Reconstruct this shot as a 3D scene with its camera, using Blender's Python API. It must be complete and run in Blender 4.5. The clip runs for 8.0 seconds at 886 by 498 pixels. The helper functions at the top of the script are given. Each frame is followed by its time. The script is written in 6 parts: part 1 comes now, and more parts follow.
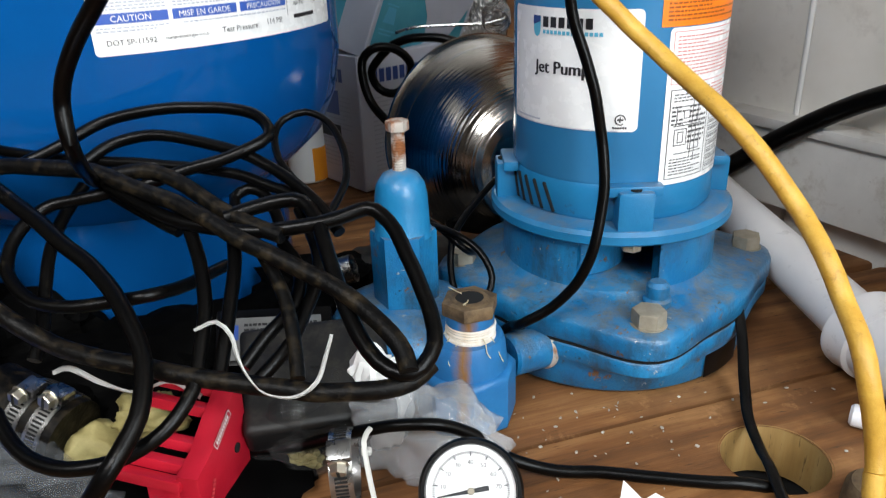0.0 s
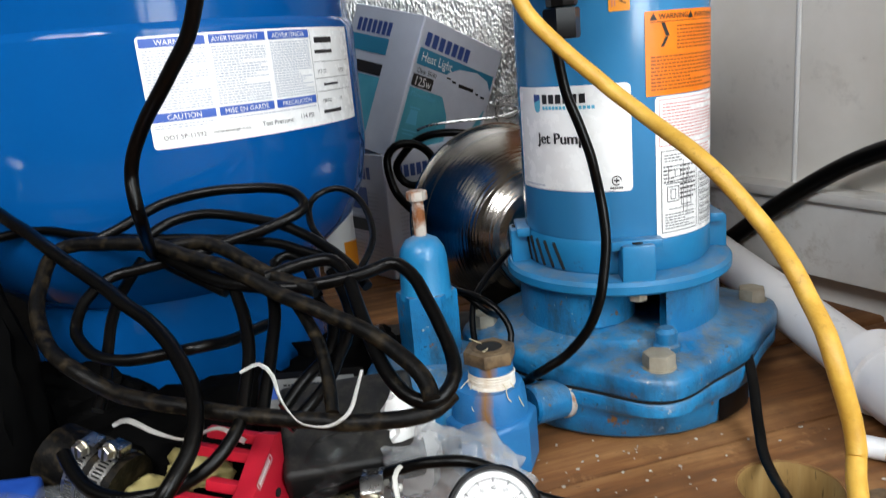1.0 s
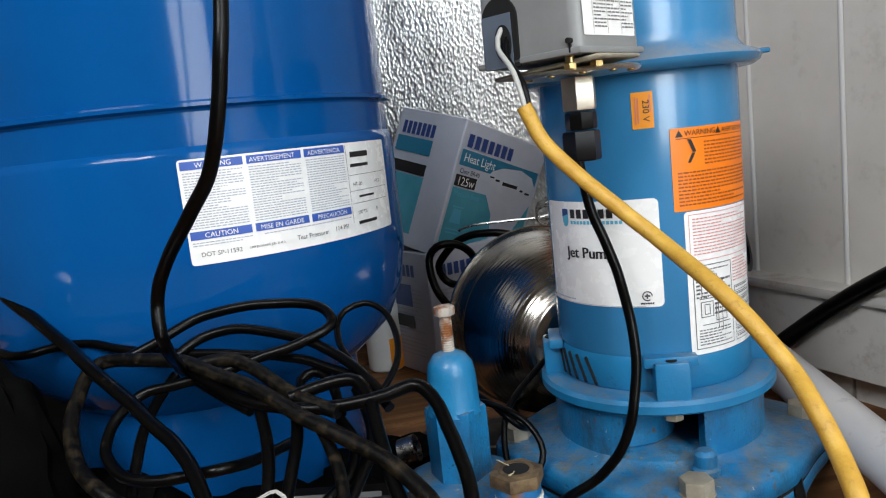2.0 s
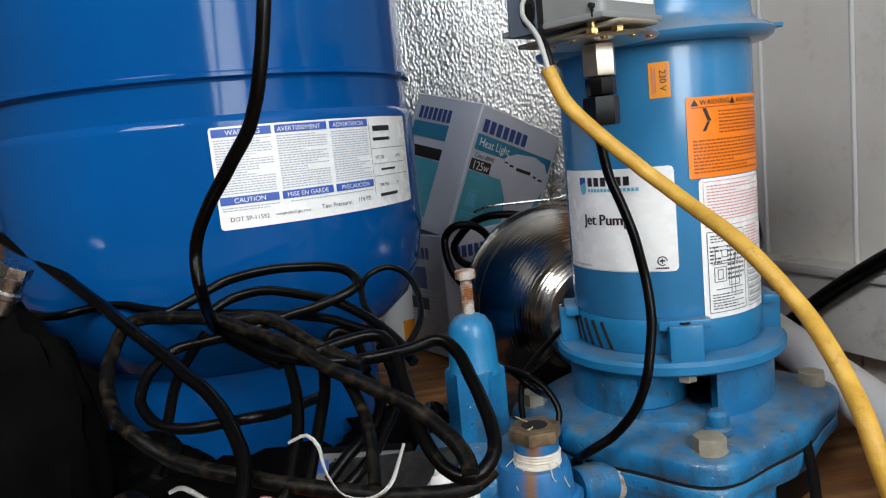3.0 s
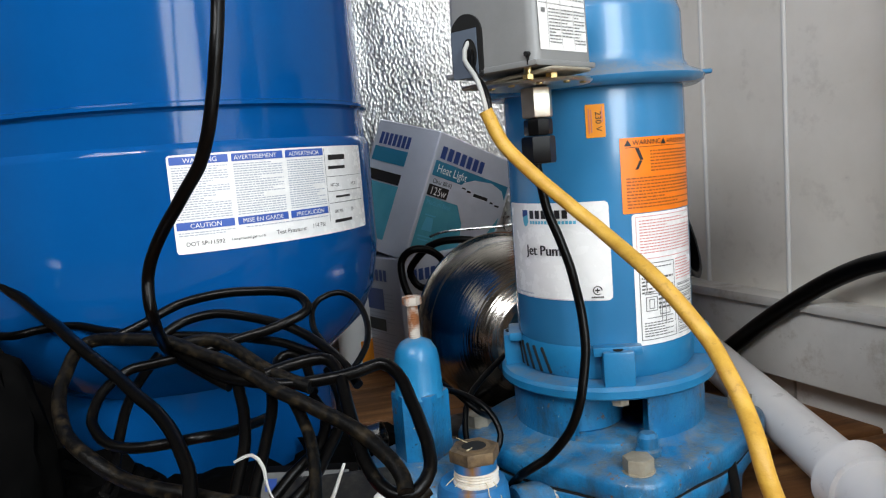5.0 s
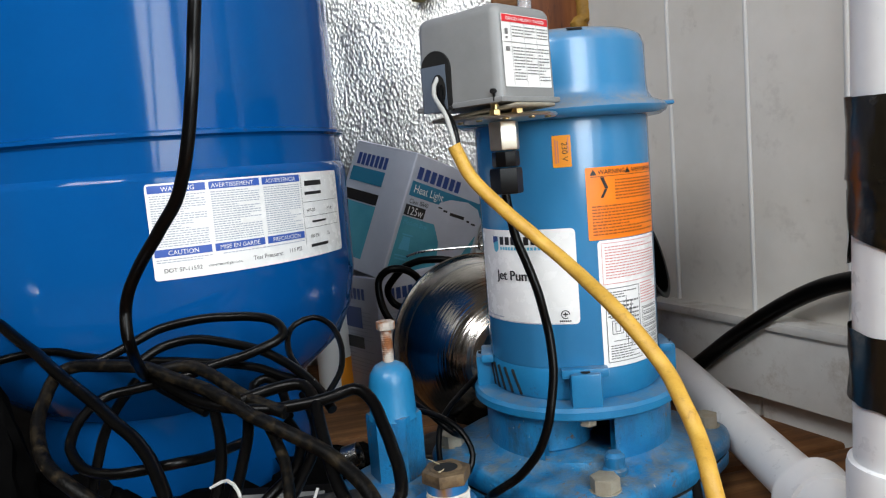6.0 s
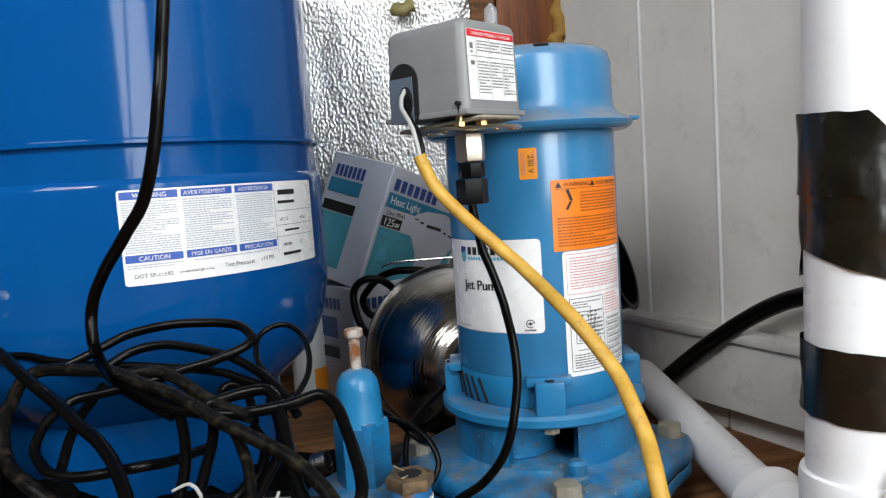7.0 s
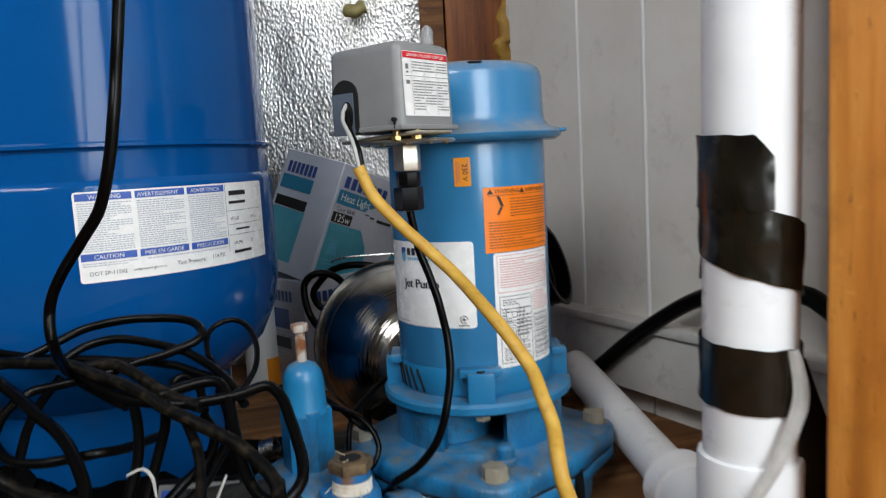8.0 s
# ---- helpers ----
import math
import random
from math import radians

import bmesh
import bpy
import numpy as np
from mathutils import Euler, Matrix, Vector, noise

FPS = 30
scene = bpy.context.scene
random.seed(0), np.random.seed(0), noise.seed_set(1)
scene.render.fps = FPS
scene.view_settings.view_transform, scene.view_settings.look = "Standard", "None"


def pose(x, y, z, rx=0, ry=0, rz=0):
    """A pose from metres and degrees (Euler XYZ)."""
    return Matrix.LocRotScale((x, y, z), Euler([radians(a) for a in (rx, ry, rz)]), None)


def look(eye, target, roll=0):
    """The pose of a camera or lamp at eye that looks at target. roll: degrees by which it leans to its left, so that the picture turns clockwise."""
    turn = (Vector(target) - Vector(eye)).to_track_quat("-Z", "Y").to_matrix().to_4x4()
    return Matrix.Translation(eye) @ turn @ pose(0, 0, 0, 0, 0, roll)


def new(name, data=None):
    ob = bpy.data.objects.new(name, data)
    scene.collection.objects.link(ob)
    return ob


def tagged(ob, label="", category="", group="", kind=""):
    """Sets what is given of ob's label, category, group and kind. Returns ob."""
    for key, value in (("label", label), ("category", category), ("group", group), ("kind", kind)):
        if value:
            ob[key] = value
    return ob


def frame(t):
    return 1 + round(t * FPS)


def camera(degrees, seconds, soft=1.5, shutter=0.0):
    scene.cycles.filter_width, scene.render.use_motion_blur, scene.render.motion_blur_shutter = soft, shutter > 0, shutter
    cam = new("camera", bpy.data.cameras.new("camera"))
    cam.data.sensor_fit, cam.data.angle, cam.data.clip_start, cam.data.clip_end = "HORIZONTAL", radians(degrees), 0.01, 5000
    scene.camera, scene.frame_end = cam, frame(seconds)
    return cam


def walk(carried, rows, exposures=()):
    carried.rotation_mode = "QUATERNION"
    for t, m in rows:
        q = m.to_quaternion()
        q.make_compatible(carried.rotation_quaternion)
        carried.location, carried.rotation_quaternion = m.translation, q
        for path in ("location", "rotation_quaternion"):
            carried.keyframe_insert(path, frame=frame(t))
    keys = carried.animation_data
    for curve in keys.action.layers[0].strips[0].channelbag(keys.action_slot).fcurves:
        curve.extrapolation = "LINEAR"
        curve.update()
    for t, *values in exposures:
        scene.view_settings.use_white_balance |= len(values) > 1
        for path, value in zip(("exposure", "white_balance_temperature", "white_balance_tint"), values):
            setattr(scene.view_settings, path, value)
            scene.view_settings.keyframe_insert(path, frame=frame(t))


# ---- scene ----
cam = camera(61.5, 8.0, soft=1.15, shutter=0.4)
PATH = [
    (0.0, (-0.1103, -0.5861, 0.3293), (-0.1541, 0.3283, -0.0732), -2.0),
    (0.5, (-0.1046, -0.6175, 0.3237), (-0.1626, 0.322, -0.0138), -3.7),
    (1.0, (-0.0978, -0.6474, 0.3079), (-0.1812, 0.3155, 0.0513), -5.3),
    (1.5, (-0.0822, -0.6431, 0.3361), (-0.221, 0.3291, 0.1478), -5.6),
    (1.7, (-0.0697, -0.6362, 0.3375), (-0.2216, 0.3385, 0.1737), -6.2),
    (2.8, (-0.0673, -0.6572, 0.3115), (-0.2405, 0.3177, 0.1717), -5.8),
    (3.0, (-0.0796, -0.6635, 0.3081), (-0.2466, 0.3122, 0.1661), -5.8),
    (3.5, (-0.0641, -0.6613, 0.3125), (-0.2236, 0.3166, 0.1775), -5.6),
    (4.0, (-0.0438, -0.6564, 0.3241), (-0.1532, 0.3307, 0.2072), -4.6),
    (4.5, (-0.049, -0.6655, 0.324), (-0.1672, 0.3203, 0.205), -4.6),
    (4.7, (-0.0567, -0.6748, 0.3186), (-0.1865, 0.3088, 0.1934), -4.6),
    (5.8, (-0.0481, -0.7028, 0.3291), (-0.1517, 0.2855, 0.2171), -4.7),
    (6.0, (-0.0443, -0.7026, 0.3343), (-0.1465, 0.2858, 0.222), -4.7),
    (6.5, (-0.0351, -0.7167, 0.3286), (-0.1371, 0.272, 0.2187), -4.5),
    (7.0, (-0.0275, -0.712, 0.3302), (-0.1108, 0.28, 0.2352), -3.9),
    (7.5, (-0.0234, -0.6835, 0.351), (-0.0769, 0.3103, 0.2537), -3.4),
    (8.0, (-0.0044, -0.7592, 0.3472), (-0.0355, 0.2336, 0.2313), -3.2),
]
walk(cam, [(t, look(eye, target, roll)) for t, eye, target, roll in PATH], exposures=[(0.0, 0.56), (1.0, 0.56), (1.5, 0.34), (3.0, 0.18), (4.5, 0.34), (7.2, 0.28), (8.0, -0.04)])

# ---- light ----
world = bpy.data.worlds.new("sky")
scene.world = world
world.use_nodes = True
wn = world.node_tree
sky = wn.nodes.new("ShaderNodeTexSky")
sky.sky_type, sky.sun_disc = "NISHITA", False
sky.sun_elevation, sky.sun_rotation = radians(44), radians(187)
wn.links.new(sky.outputs[0], wn.nodes["Background"].inputs[0])
wn.nodes["Background"].inputs[1].default_value = 0.15
sun = new("sun", bpy.data.lights.new("sun", "SUN"))
sun.data.energy, sun.data.angle, sun.data.color = 1.0, radians(12), (1.0, 0.95, 0.88)
sun.matrix_world = look((0.9, -6, 6), (0.2, 0, 0))
# daylight in the doorway behind the eye
door = new("doorway_light", bpy.data.lights.new("doorway_light", "AREA"))
door.data.shape, door.data.size, door.data.size_y = "RECTANGLE", 0.62, 1.50
door.data.energy, door.data.color = 27, (0.90, 0.97, 1.0)
door.matrix_world = look((0.77, -1.53, 1.10), (0.02, 0.1, 0.70))
# fill light added in an unseen high opening of the front wall, to brighten the east wall
window = new("front_fill_light", bpy.data.lights.new("front_fill_light", "AREA"))
window.data.shape, window.data.size, window.data.size_y = "RECTANGLE", 0.88, 0.62
window.data.energy, window.data.color = 19, (0.97, 0.985, 1.0)
window.matrix_world = look((-0.60, -1.52, 1.58), (0.25, 0.2, 0.5))


# ---- materials ----
def material(name, rough=0.5, metal=0.0):
    m = bpy.data.materials.new(name)
    m.use_nodes = True
    b = m.node_tree.nodes["Principled BSDF"]
    b.inputs["Roughness"].default_value, b.inputs["Metallic"].default_value = rough, metal
    return m, m.node_tree.nodes, m.node_tree.links, b


def noise_tex(n, l, scale, detail=4, stretch=None, rough=0.6):
    t = n.new("ShaderNodeTexNoise")
    t.inputs["Scale"].default_value, t.inputs["Detail"].default_value, t.inputs["Roughness"].default_value = scale, detail, rough
    c = n.new("ShaderNodeTexCoord")
    if stretch:
        mp = n.new("ShaderNodeMapping")
        mp.inputs["Scale"].default_value = stretch
        l.new(c.outputs["Object"], mp.inputs[0])
        l.new(mp.outputs[0], t.inputs[0])
    else:
        l.new(c.outputs["Object"], t.inputs[0])
    return t.outputs["Fac"]


def ramp(n, l, fac, stops):
    r = n.new("ShaderNodeValToRGB")
    r.color_ramp.elements[0].position, r.color_ramp.elements[0].color = stops[0][0], (*stops[0][1], 1)
    r.color_ramp.elements[1].position, r.color_ramp.elements[1].color = stops[-1][0], (*stops[-1][1], 1)
    for p, c in stops[1:-1]:
        r.color_ramp.elements.new(p).color = (*c, 1)
    l.new(fac, r.inputs[0])
    return r.outputs[0]


def blend(n, l, fac, a, b):
    m = n.new("ShaderNodeMix")
    m.data_type = "RGBA"
    for s, v in ((m.inputs[0], fac), (m.inputs[6], a), (m.inputs[7], b)):
        if isinstance(v, tuple):
            s.default_value = (*v, 1)
        elif isinstance(v, (int, float)):
            s.default_value = v
        else:
            l.new(v, s)
    return m.outputs[2]


def bump(n, l, b, height, strength=0.3, dist=0.001):
    k = n.new("ShaderNodeBump")
    k.inputs["Strength"].default_value, k.inputs["Distance"].default_value = strength, dist
    l.new(height, k.inputs["Height"])
    l.new(k.outputs[0], b.inputs["Normal"])


def mottled(name, a, b, scale=20, rough=0.5, metal=0.0, grain=0, relief=0.0, lo=0.35, hi=0.65, stretch=None, spread=0.1):
    """Two tones by noise, with fine grain in the gloss and the relief."""
    m, n, l, p = material(name, rough, metal)
    l.new(ramp(n, l, noise_tex(n, l, scale, 6, stretch), [(lo, a), (hi, b)]), p.inputs["Base Color"])
    r = n.new("ShaderNodeMapRange")
    r.inputs["To Min"].default_value, r.inputs["To Max"].default_value = max(0.02, rough - spread), min(1, rough + spread)
    l.new(noise_tex(n, l, scale * 2.3, 5), r.inputs[0])
    l.new(r.outputs[0], p.inputs["Roughness"])
    if relief:
        bump(n, l, p, noise_tex(n, l, grain or scale * 8, 4), relief)
    return m


def dusty(name, base, other, dust, scale, rough, amount=(0.52, 0.75), rust=None, coat=0.0, relief=0.15, speckle=None, slope=0.5, grime=None):
    """Paint with dust on faces that look up, chips and, where given, rust."""
    m, n, l, p = material(name, rough)
    col = ramp(n, l, noise_tex(n, l, scale, 5), [(0.35, base), (0.65, other)])
    if rust:
        f = ramp(n, l, noise_tex(n, l, scale * 3.1, 8, None, 0.7), [(0.64, (0, 0, 0)), (0.70, (1, 1, 1))])
        col = blend(n, l, f, col, rust)
    if speckle:
        f = ramp(n, l, noise_tex(n, l, 190, 6, None, 0.7), [(0.62, (0, 0, 0)), (0.68, (1, 1, 1))])
        col = blend(n, l, f, col, speckle)
    if grime:
        f = ramp(n, l, noise_tex(n, l, 34, 9, (1, 1, 0.45), 0.74), [(0.47, (0, 0, 0)), (0.64, (0.9, 0.9, 0.9))])
        col = blend(n, l, f, col, grime)
        f = ramp(n, l, noise_tex(n, l, 75, 8, None, 0.75), [(0.60, (0, 0, 0)), (0.64, (1, 1, 1))])
        col = blend(n, l, f, col, (0.16, 0.075, 0.025))
        f = ramp(n, l, noise_tex(n, l, 120, 5, None, 0.7), [(0.66, (0, 0, 0)), (0.68, (1, 1, 1))])
        col = blend(n, l, f, col, (0.32, 0.34, 0.35))
    g = n.new("ShaderNodeNewGeometry")
    s = n.new("ShaderNodeSeparateXYZ")
    l.new(g.outputs["Normal"], s.inputs[0])
    up = n.new("ShaderNodeMapRange")
    up.inputs["From Min"].default_value, up.inputs["From Max"].default_value = slope, 1.0
    l.new(s.outputs[2], up.inputs[0])
    spot = ramp(n, l, noise_tex(n, l, scale * 2.6, 10, None, 0.72), [(amount[0], (0, 0, 0)), (amount[1], (1, 1, 1))])
    k = n.new("ShaderNodeMath")
    k.operation = "MULTIPLY"
    l.new(up.outputs[0], k.inputs[0])
    l.new(spot, k.inputs[1])
    l.new(blend(n, l, k.outputs[0], col, dust), p.inputs["Base Color"])
    p.inputs["Coat Weight"].default_value = coat
    p.inputs["Coat Roughness"].default_value = 0.08
    bump(n, l, p, noise_tex(n, l, 350, 4), relief)
    return m


def plain(name, colour, rough=0.5, metal=0.0):
    m, n, l, p = material(name, rough, metal)
    p.inputs["Base Color"].default_value = (*colour, 1)
    return m


TANK = dusty("tank_paint", (0.0015, 0.066, 0.245), (0.002, 0.075, 0.268), (0.08, 0.13, 0.22), 7, 0.10, (0.6, 0.85), coat=0.0, relief=0.015)
TANK.node_tree.nodes["Principled BSDF"].inputs["Specular IOR Level"].default_value = 0.24
PUMP = dusty("pump_paint", (0.008, 0.155, 0.345), (0.014, 0.195, 0.40), (0.20, 0.19, 0.17), 18, 0.38, (0.40, 0.80), rust=(0.03, 0.11, 0.22), coat=0.15, relief=0.25)
CAST = dusty("cast_iron_paint", (0.004, 0.132, 0.325), (0.012, 0.190, 0.40), (0.17, 0.16, 0.12), 22, 0.34, (0.40, 0.72), rust=(0.045, 0.05, 0.05), coat=0.15, relief=0.6, speckle=(0.012, 0.045, 0.09), grime=(0.022, 0.070, 0.125))
MOTOR = dusty("motor_paint", (0.026, 0.185, 0.39), (0.034, 0.205, 0.42), (0.24, 0.23, 0.21), 14, 0.26, (0.32, 0.62), coat=0.25, relief=0.05, slope=0.12)
RUBBER = dusty("black_rubber", (0.0008, 0.0008, 0.0009), (0.0015, 0.0014, 0.0013), (0.034, 0.028, 0.018), 30, 0.30, (0.60, 0.72), relief=0.16)
RUBBER_OLD = mottled("dirty_rubber", (0.0014, 0.0013, 0.0012), (0.030, 0.022, 0.012), 120, 0.46, relief=0.5, grain=320, lo=0.48, hi=0.76)
RUBBER.node_tree.nodes["Principled BSDF"].inputs["Specular IOR Level"].default_value = 0.16
RUBBER_OLD.node_tree.nodes["Principled BSDF"].inputs["Specular IOR Level"].default_value = 0.16
YELLOW = mottled("yellow_sheath", (0.48, 0.26, 0.030), (0.60, 0.36, 0.055), 60, 0.5, relief=0.35, grain=420)
PVC = mottled("white_pvc", (0.80, 0.81, 0.825), (0.86, 0.865, 0.87), 14, 0.30, relief=0.02)
WALL = mottled("painted_panel", (0.76, 0.725, 0.65), (0.86, 0.83, 0.765), 6, 0.5, relief=0.06, grain=120)
BOARD_PAINT = mottled("painted_board", (0.60, 0.59, 0.56), (0.74, 0.73, 0.695), 9, 0.55, relief=0.15, grain=90)


def stain(mat, tone, scale, lo, hi, amount):
    """Lays patches of old dirt over a paint."""
    n, l = mat.node_tree.nodes, mat.node_tree.links
    socket = n["Principled BSDF"].inputs["Base Color"]
    old = socket.links[0].from_socket
    f = ramp(n, l, noise_tex(n, l, scale, 9, None, 0.74), [(lo, (0, 0, 0)), (hi, (amount, amount, amount))])
    l.new(blend(n, l, f, old, tone), socket)


stain(WALL, (0.46, 0.42, 0.36), 15, 0.56, 0.72, 0.5)
stain(WALL, (0.22, 0.19, 0.15), 60, 0.68, 0.74, 0.5)
stain(BOARD_PAINT, (0.30, 0.24, 0.17), 17, 0.52, 0.70, 0.7)
stain(BOARD_PAINT, (0.14, 0.11, 0.08), 70, 0.64, 0.72, 0.6)
stain(PVC, (0.34, 0.32, 0.29), 26, 0.66, 0.76, 0.5)
stain(YELLOW, (0.24, 0.13, 0.02), 210, 0.57, 0.66, 0.45)
GREY = mottled("switch_grey", (0.20, 0.205, 0.205), (0.23, 0.235, 0.235), 30, 0.42, relief=0.08, grain=500)
ZINC = mottled("zinc_plate", (0.55, 0.52, 0.44), (0.72, 0.69, 0.60), 40, 0.35, 1.0, relief=0.1)
BRASS = mottled("brass", (0.60, 0.45, 0.20), (0.75, 0.58, 0.28), 40, 0.3, 1.0)
STEEL = mottled("band_steel", (0.36, 0.36, 0.35), (0.55, 0.55, 0.54), 50, 0.28, 1.0, relief=0.05)
DULL = mottled("dull_steel", (0.28, 0.25, 0.19), (0.42, 0.38, 0.30), 60, 0.55, 0.4, relief=0.3, grain=300)
RUST = mottled("rusty_steel", (0.26, 0.095, 0.03), (0.50, 0.46, 0.41), 70, 0.7, 0.2, relief=0.5, grain=400, lo=0.42, hi=0.56)
NUT = mottled("rusty_nut", (0.09, 0.06, 0.035), (0.22, 0.15, 0.08), 90, 0.6, 0.4, relief=0.5, grain=400)
def ring_metal():
    m, n, l, p = material("ringed_aluminium", 0.17, 1.0)
    l.new(ramp(n, l, noise_tex(n, l, 25, 5), [(0.35, (0.28, 0.265, 0.24)), (0.65, (0.44, 0.42, 0.385))]), p.inputs["Base Color"])
    p.inputs["Anisotropic"].default_value = 0.85
    w = n.new("ShaderNodeTexWave")
    w.bands_direction = "Z"
    w.inputs["Scale"].default_value, w.inputs["Distortion"].default_value = 105, 0.3
    l.new(n.new("ShaderNodeTexCoord").outputs["Object"], w.inputs[0])
    bump(n, l, p, w.outputs["Fac"], 0.16, 0.0006)
    t = n.new("ShaderNodeTangent")
    t.direction_type, t.axis = "RADIAL", "Z"
    l.new(t.outputs[0], p.inputs["Tangent"])
    return m


RINGED = ring_metal()
BLACK = mottled("black_plastic", (0.0015, 0.0015, 0.0018), (0.003, 0.003, 0.0034), 30, 0.34)
BLACK.node_tree.nodes["Principled BSDF"].inputs["Specular IOR Level"].default_value = 0.15
# near-black that puts shade into holes, slots and board gaps; also the gasket
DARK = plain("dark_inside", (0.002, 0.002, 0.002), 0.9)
TAPE = mottled("black_tape", (0.004, 0.0032, 0.0018), (0.011, 0.0085, 0.0045), 24, 0.24, relief=0.9, grain=34)
RED = mottled("red_plastic", (0.42, 0.008, 0.022), (0.50, 0.012, 0.03), 20, 0.35, relief=0.1, grain=300)
PAPER = mottled("label_white", (0.83, 0.83, 0.82), (0.87, 0.87, 0.86), 40, 0.27, spread=0.05)
CARD = mottled("box_card", (0.47, 0.50, 0.58), (0.55, 0.58, 0.66), 10, 0.4)
TEAL = plain("box_teal", (0.02, 0.19, 0.32), 0.4)
TEAL_LIGHT = mottled("box_teal_light", (0.035, 0.27, 0.38), (0.10, 0.40, 0.50), 8, 0.4)
NAVY = plain("print_navy", (0.02, 0.055, 0.22), 0.4)
INK = plain("print_black", (0.012, 0.012, 0.014), 0.45)
INK_GREY = plain("print_grey", (0.38, 0.41, 0.49), 0.45)
INK_RED = plain("print_red", (0.62, 0.22, 0.20), 0.45)
BLUE_INK = plain("print_blue", (0.035, 0.10, 0.42), 0.4)
AQUA = plain("print_aqua", (0.10, 0.42, 0.60), 0.4)
ORANGE = mottled("label_orange", (0.88, 0.20, 0.006), (0.96, 0.235, 0.010), 30, 0.36, spread=0.05)
AMBER = plain("label_amber", (0.90, 0.32, 0.02), 0.4)
WHITE = plain("white_plastic", (0.78, 0.78, 0.76), 0.4)
FOAM = mottled("yellow_foam", (0.24, 0.20, 0.07), (0.40, 0.34, 0.14), 40, 0.7, relief=0.5, grain=160)
FOAM_GOLD = mottled("golden_foam", (0.34, 0.17, 0.025), (0.60, 0.36, 0.07), 45, 0.6, relief=0.7, grain=140)
TAPE_THREAD = mottled("thread_tape", (0.62, 0.50, 0.36), (0.82, 0.80, 0.74), 90, 0.6, relief=0.6, grain=300)


def wood_material(name, a, b, c, along, rough=0.7):
    m, n, l, p = material(name, rough)
    st = [14, 14, 14]
    st[along] = 1.0
    info = n.new("ShaderNodeObjectInfo")
    f = noise_tex(n, l, 3.2, 9, tuple(st), 0.65)
    g = ramp(n, l, f, [(0.30, a), (0.5, b), (0.68, c)])
    stain = ramp(n, l, noise_tex(n, l, 11, 6), [(0.5, (0, 0, 0)), (0.75, (1, 1, 1))])
    col = blend(n, l, stain, g, tuple(v * 0.6 for v in b))
    st[along] = 1.6
    pore = ramp(n, l, noise_tex(n, l, 26, 4, tuple(st), 0.6), [(0.63, (0, 0, 0)), (0.69, (0.8, 0.8, 0.8))])
    col = blend(n, l, pore, col, tuple(v * 0.25 for v in b))
    scuff = ramp(n, l, noise_tex(n, l, 24, 8, None, 0.75), [(0.60, (0, 0, 0)), (0.72, (0.55, 0.55, 0.55))])
    col = blend(n, l, scuff, col, tuple(min(1, v * 1.35 + 0.02) for v in c))
    hsv = n.new("ShaderNodeHueSaturation")
    mr = n.new("ShaderNodeMapRange")
    mr.inputs["To Min"].default_value, mr.inputs["To Max"].default_value = 0.88, 1.12
    l.new(info.outputs["Random"], mr.inputs[0])
    l.new(mr.outputs[0], hsv.inputs["Value"])
    l.new(col, hsv.inputs["Color"])
    l.new(hsv.outputs[0], p.inputs["Base Color"])
    st[along] = 2.0
    bump(n, l, p, noise_tex(n, l, 22, 6, tuple(st)), 0.4)
    return m


DECK = wood_material("deck_wood", (0.045, 0.017, 0.005), (0.205, 0.083, 0.023), (0.37, 0.185, 0.066), 0)
POST = wood_material("post_wood", (0.24, 0.075, 0.007), (0.42, 0.145, 0.014), (0.54, 0.23, 0.04), 2, 0.55)
# unseen walls and roof, kept dark so that little light bounces into the shade
PLY = mottled("dark_plywood", (0.085, 0.072, 0.058), (0.13, 0.11, 0.09), 5, 0.7)
FRESH = wood_material("cut_wood", (0.20, 0.11, 0.03), (0.30, 0.18, 0.055), (0.36, 0.24, 0.09), 2, 0.7)
STUD = wood_material("stud_wood", (0.12, 0.030, 0.006), (0.27, 0.080, 0.015), (0.38, 0.14, 0.035), 2, 0.45)


def foil_material():
    m, n, l, p = material("foil_insulation", 0.29, 1.0)
    l.new(ramp(n, l, noise_tex(n, l, 5, 5), [(0.36, (0.52, 0.505, 0.475)), (0.62, (0.80, 0.79, 0.77))]), p.inputs["Base Color"])
    c = n.new("ShaderNodeTexCoord")
    v = n.new("ShaderNodeTexVoronoi")
    v.inputs["Scale"].default_value = 250
    vm = n.new("ShaderNodeMapping")
    vm.inputs["Scale"].default_value = (1, 1, 0.62)
    l.new(c.outputs["Object"], vm.inputs[0])
    l.new(vm.outputs[0], v.inputs[0])
    add = n.new("ShaderNodeMath")
    add.operation = "ADD"
    l.new(v.outputs["Distance"], add.inputs[0])
    l.new(noise_tex(n, l, 170, 5, (1, 1, 0.6), 0.65), add.inputs[1])
    bump(n, l, p, add.outputs[0], 0.52, 0.0025)
    return m


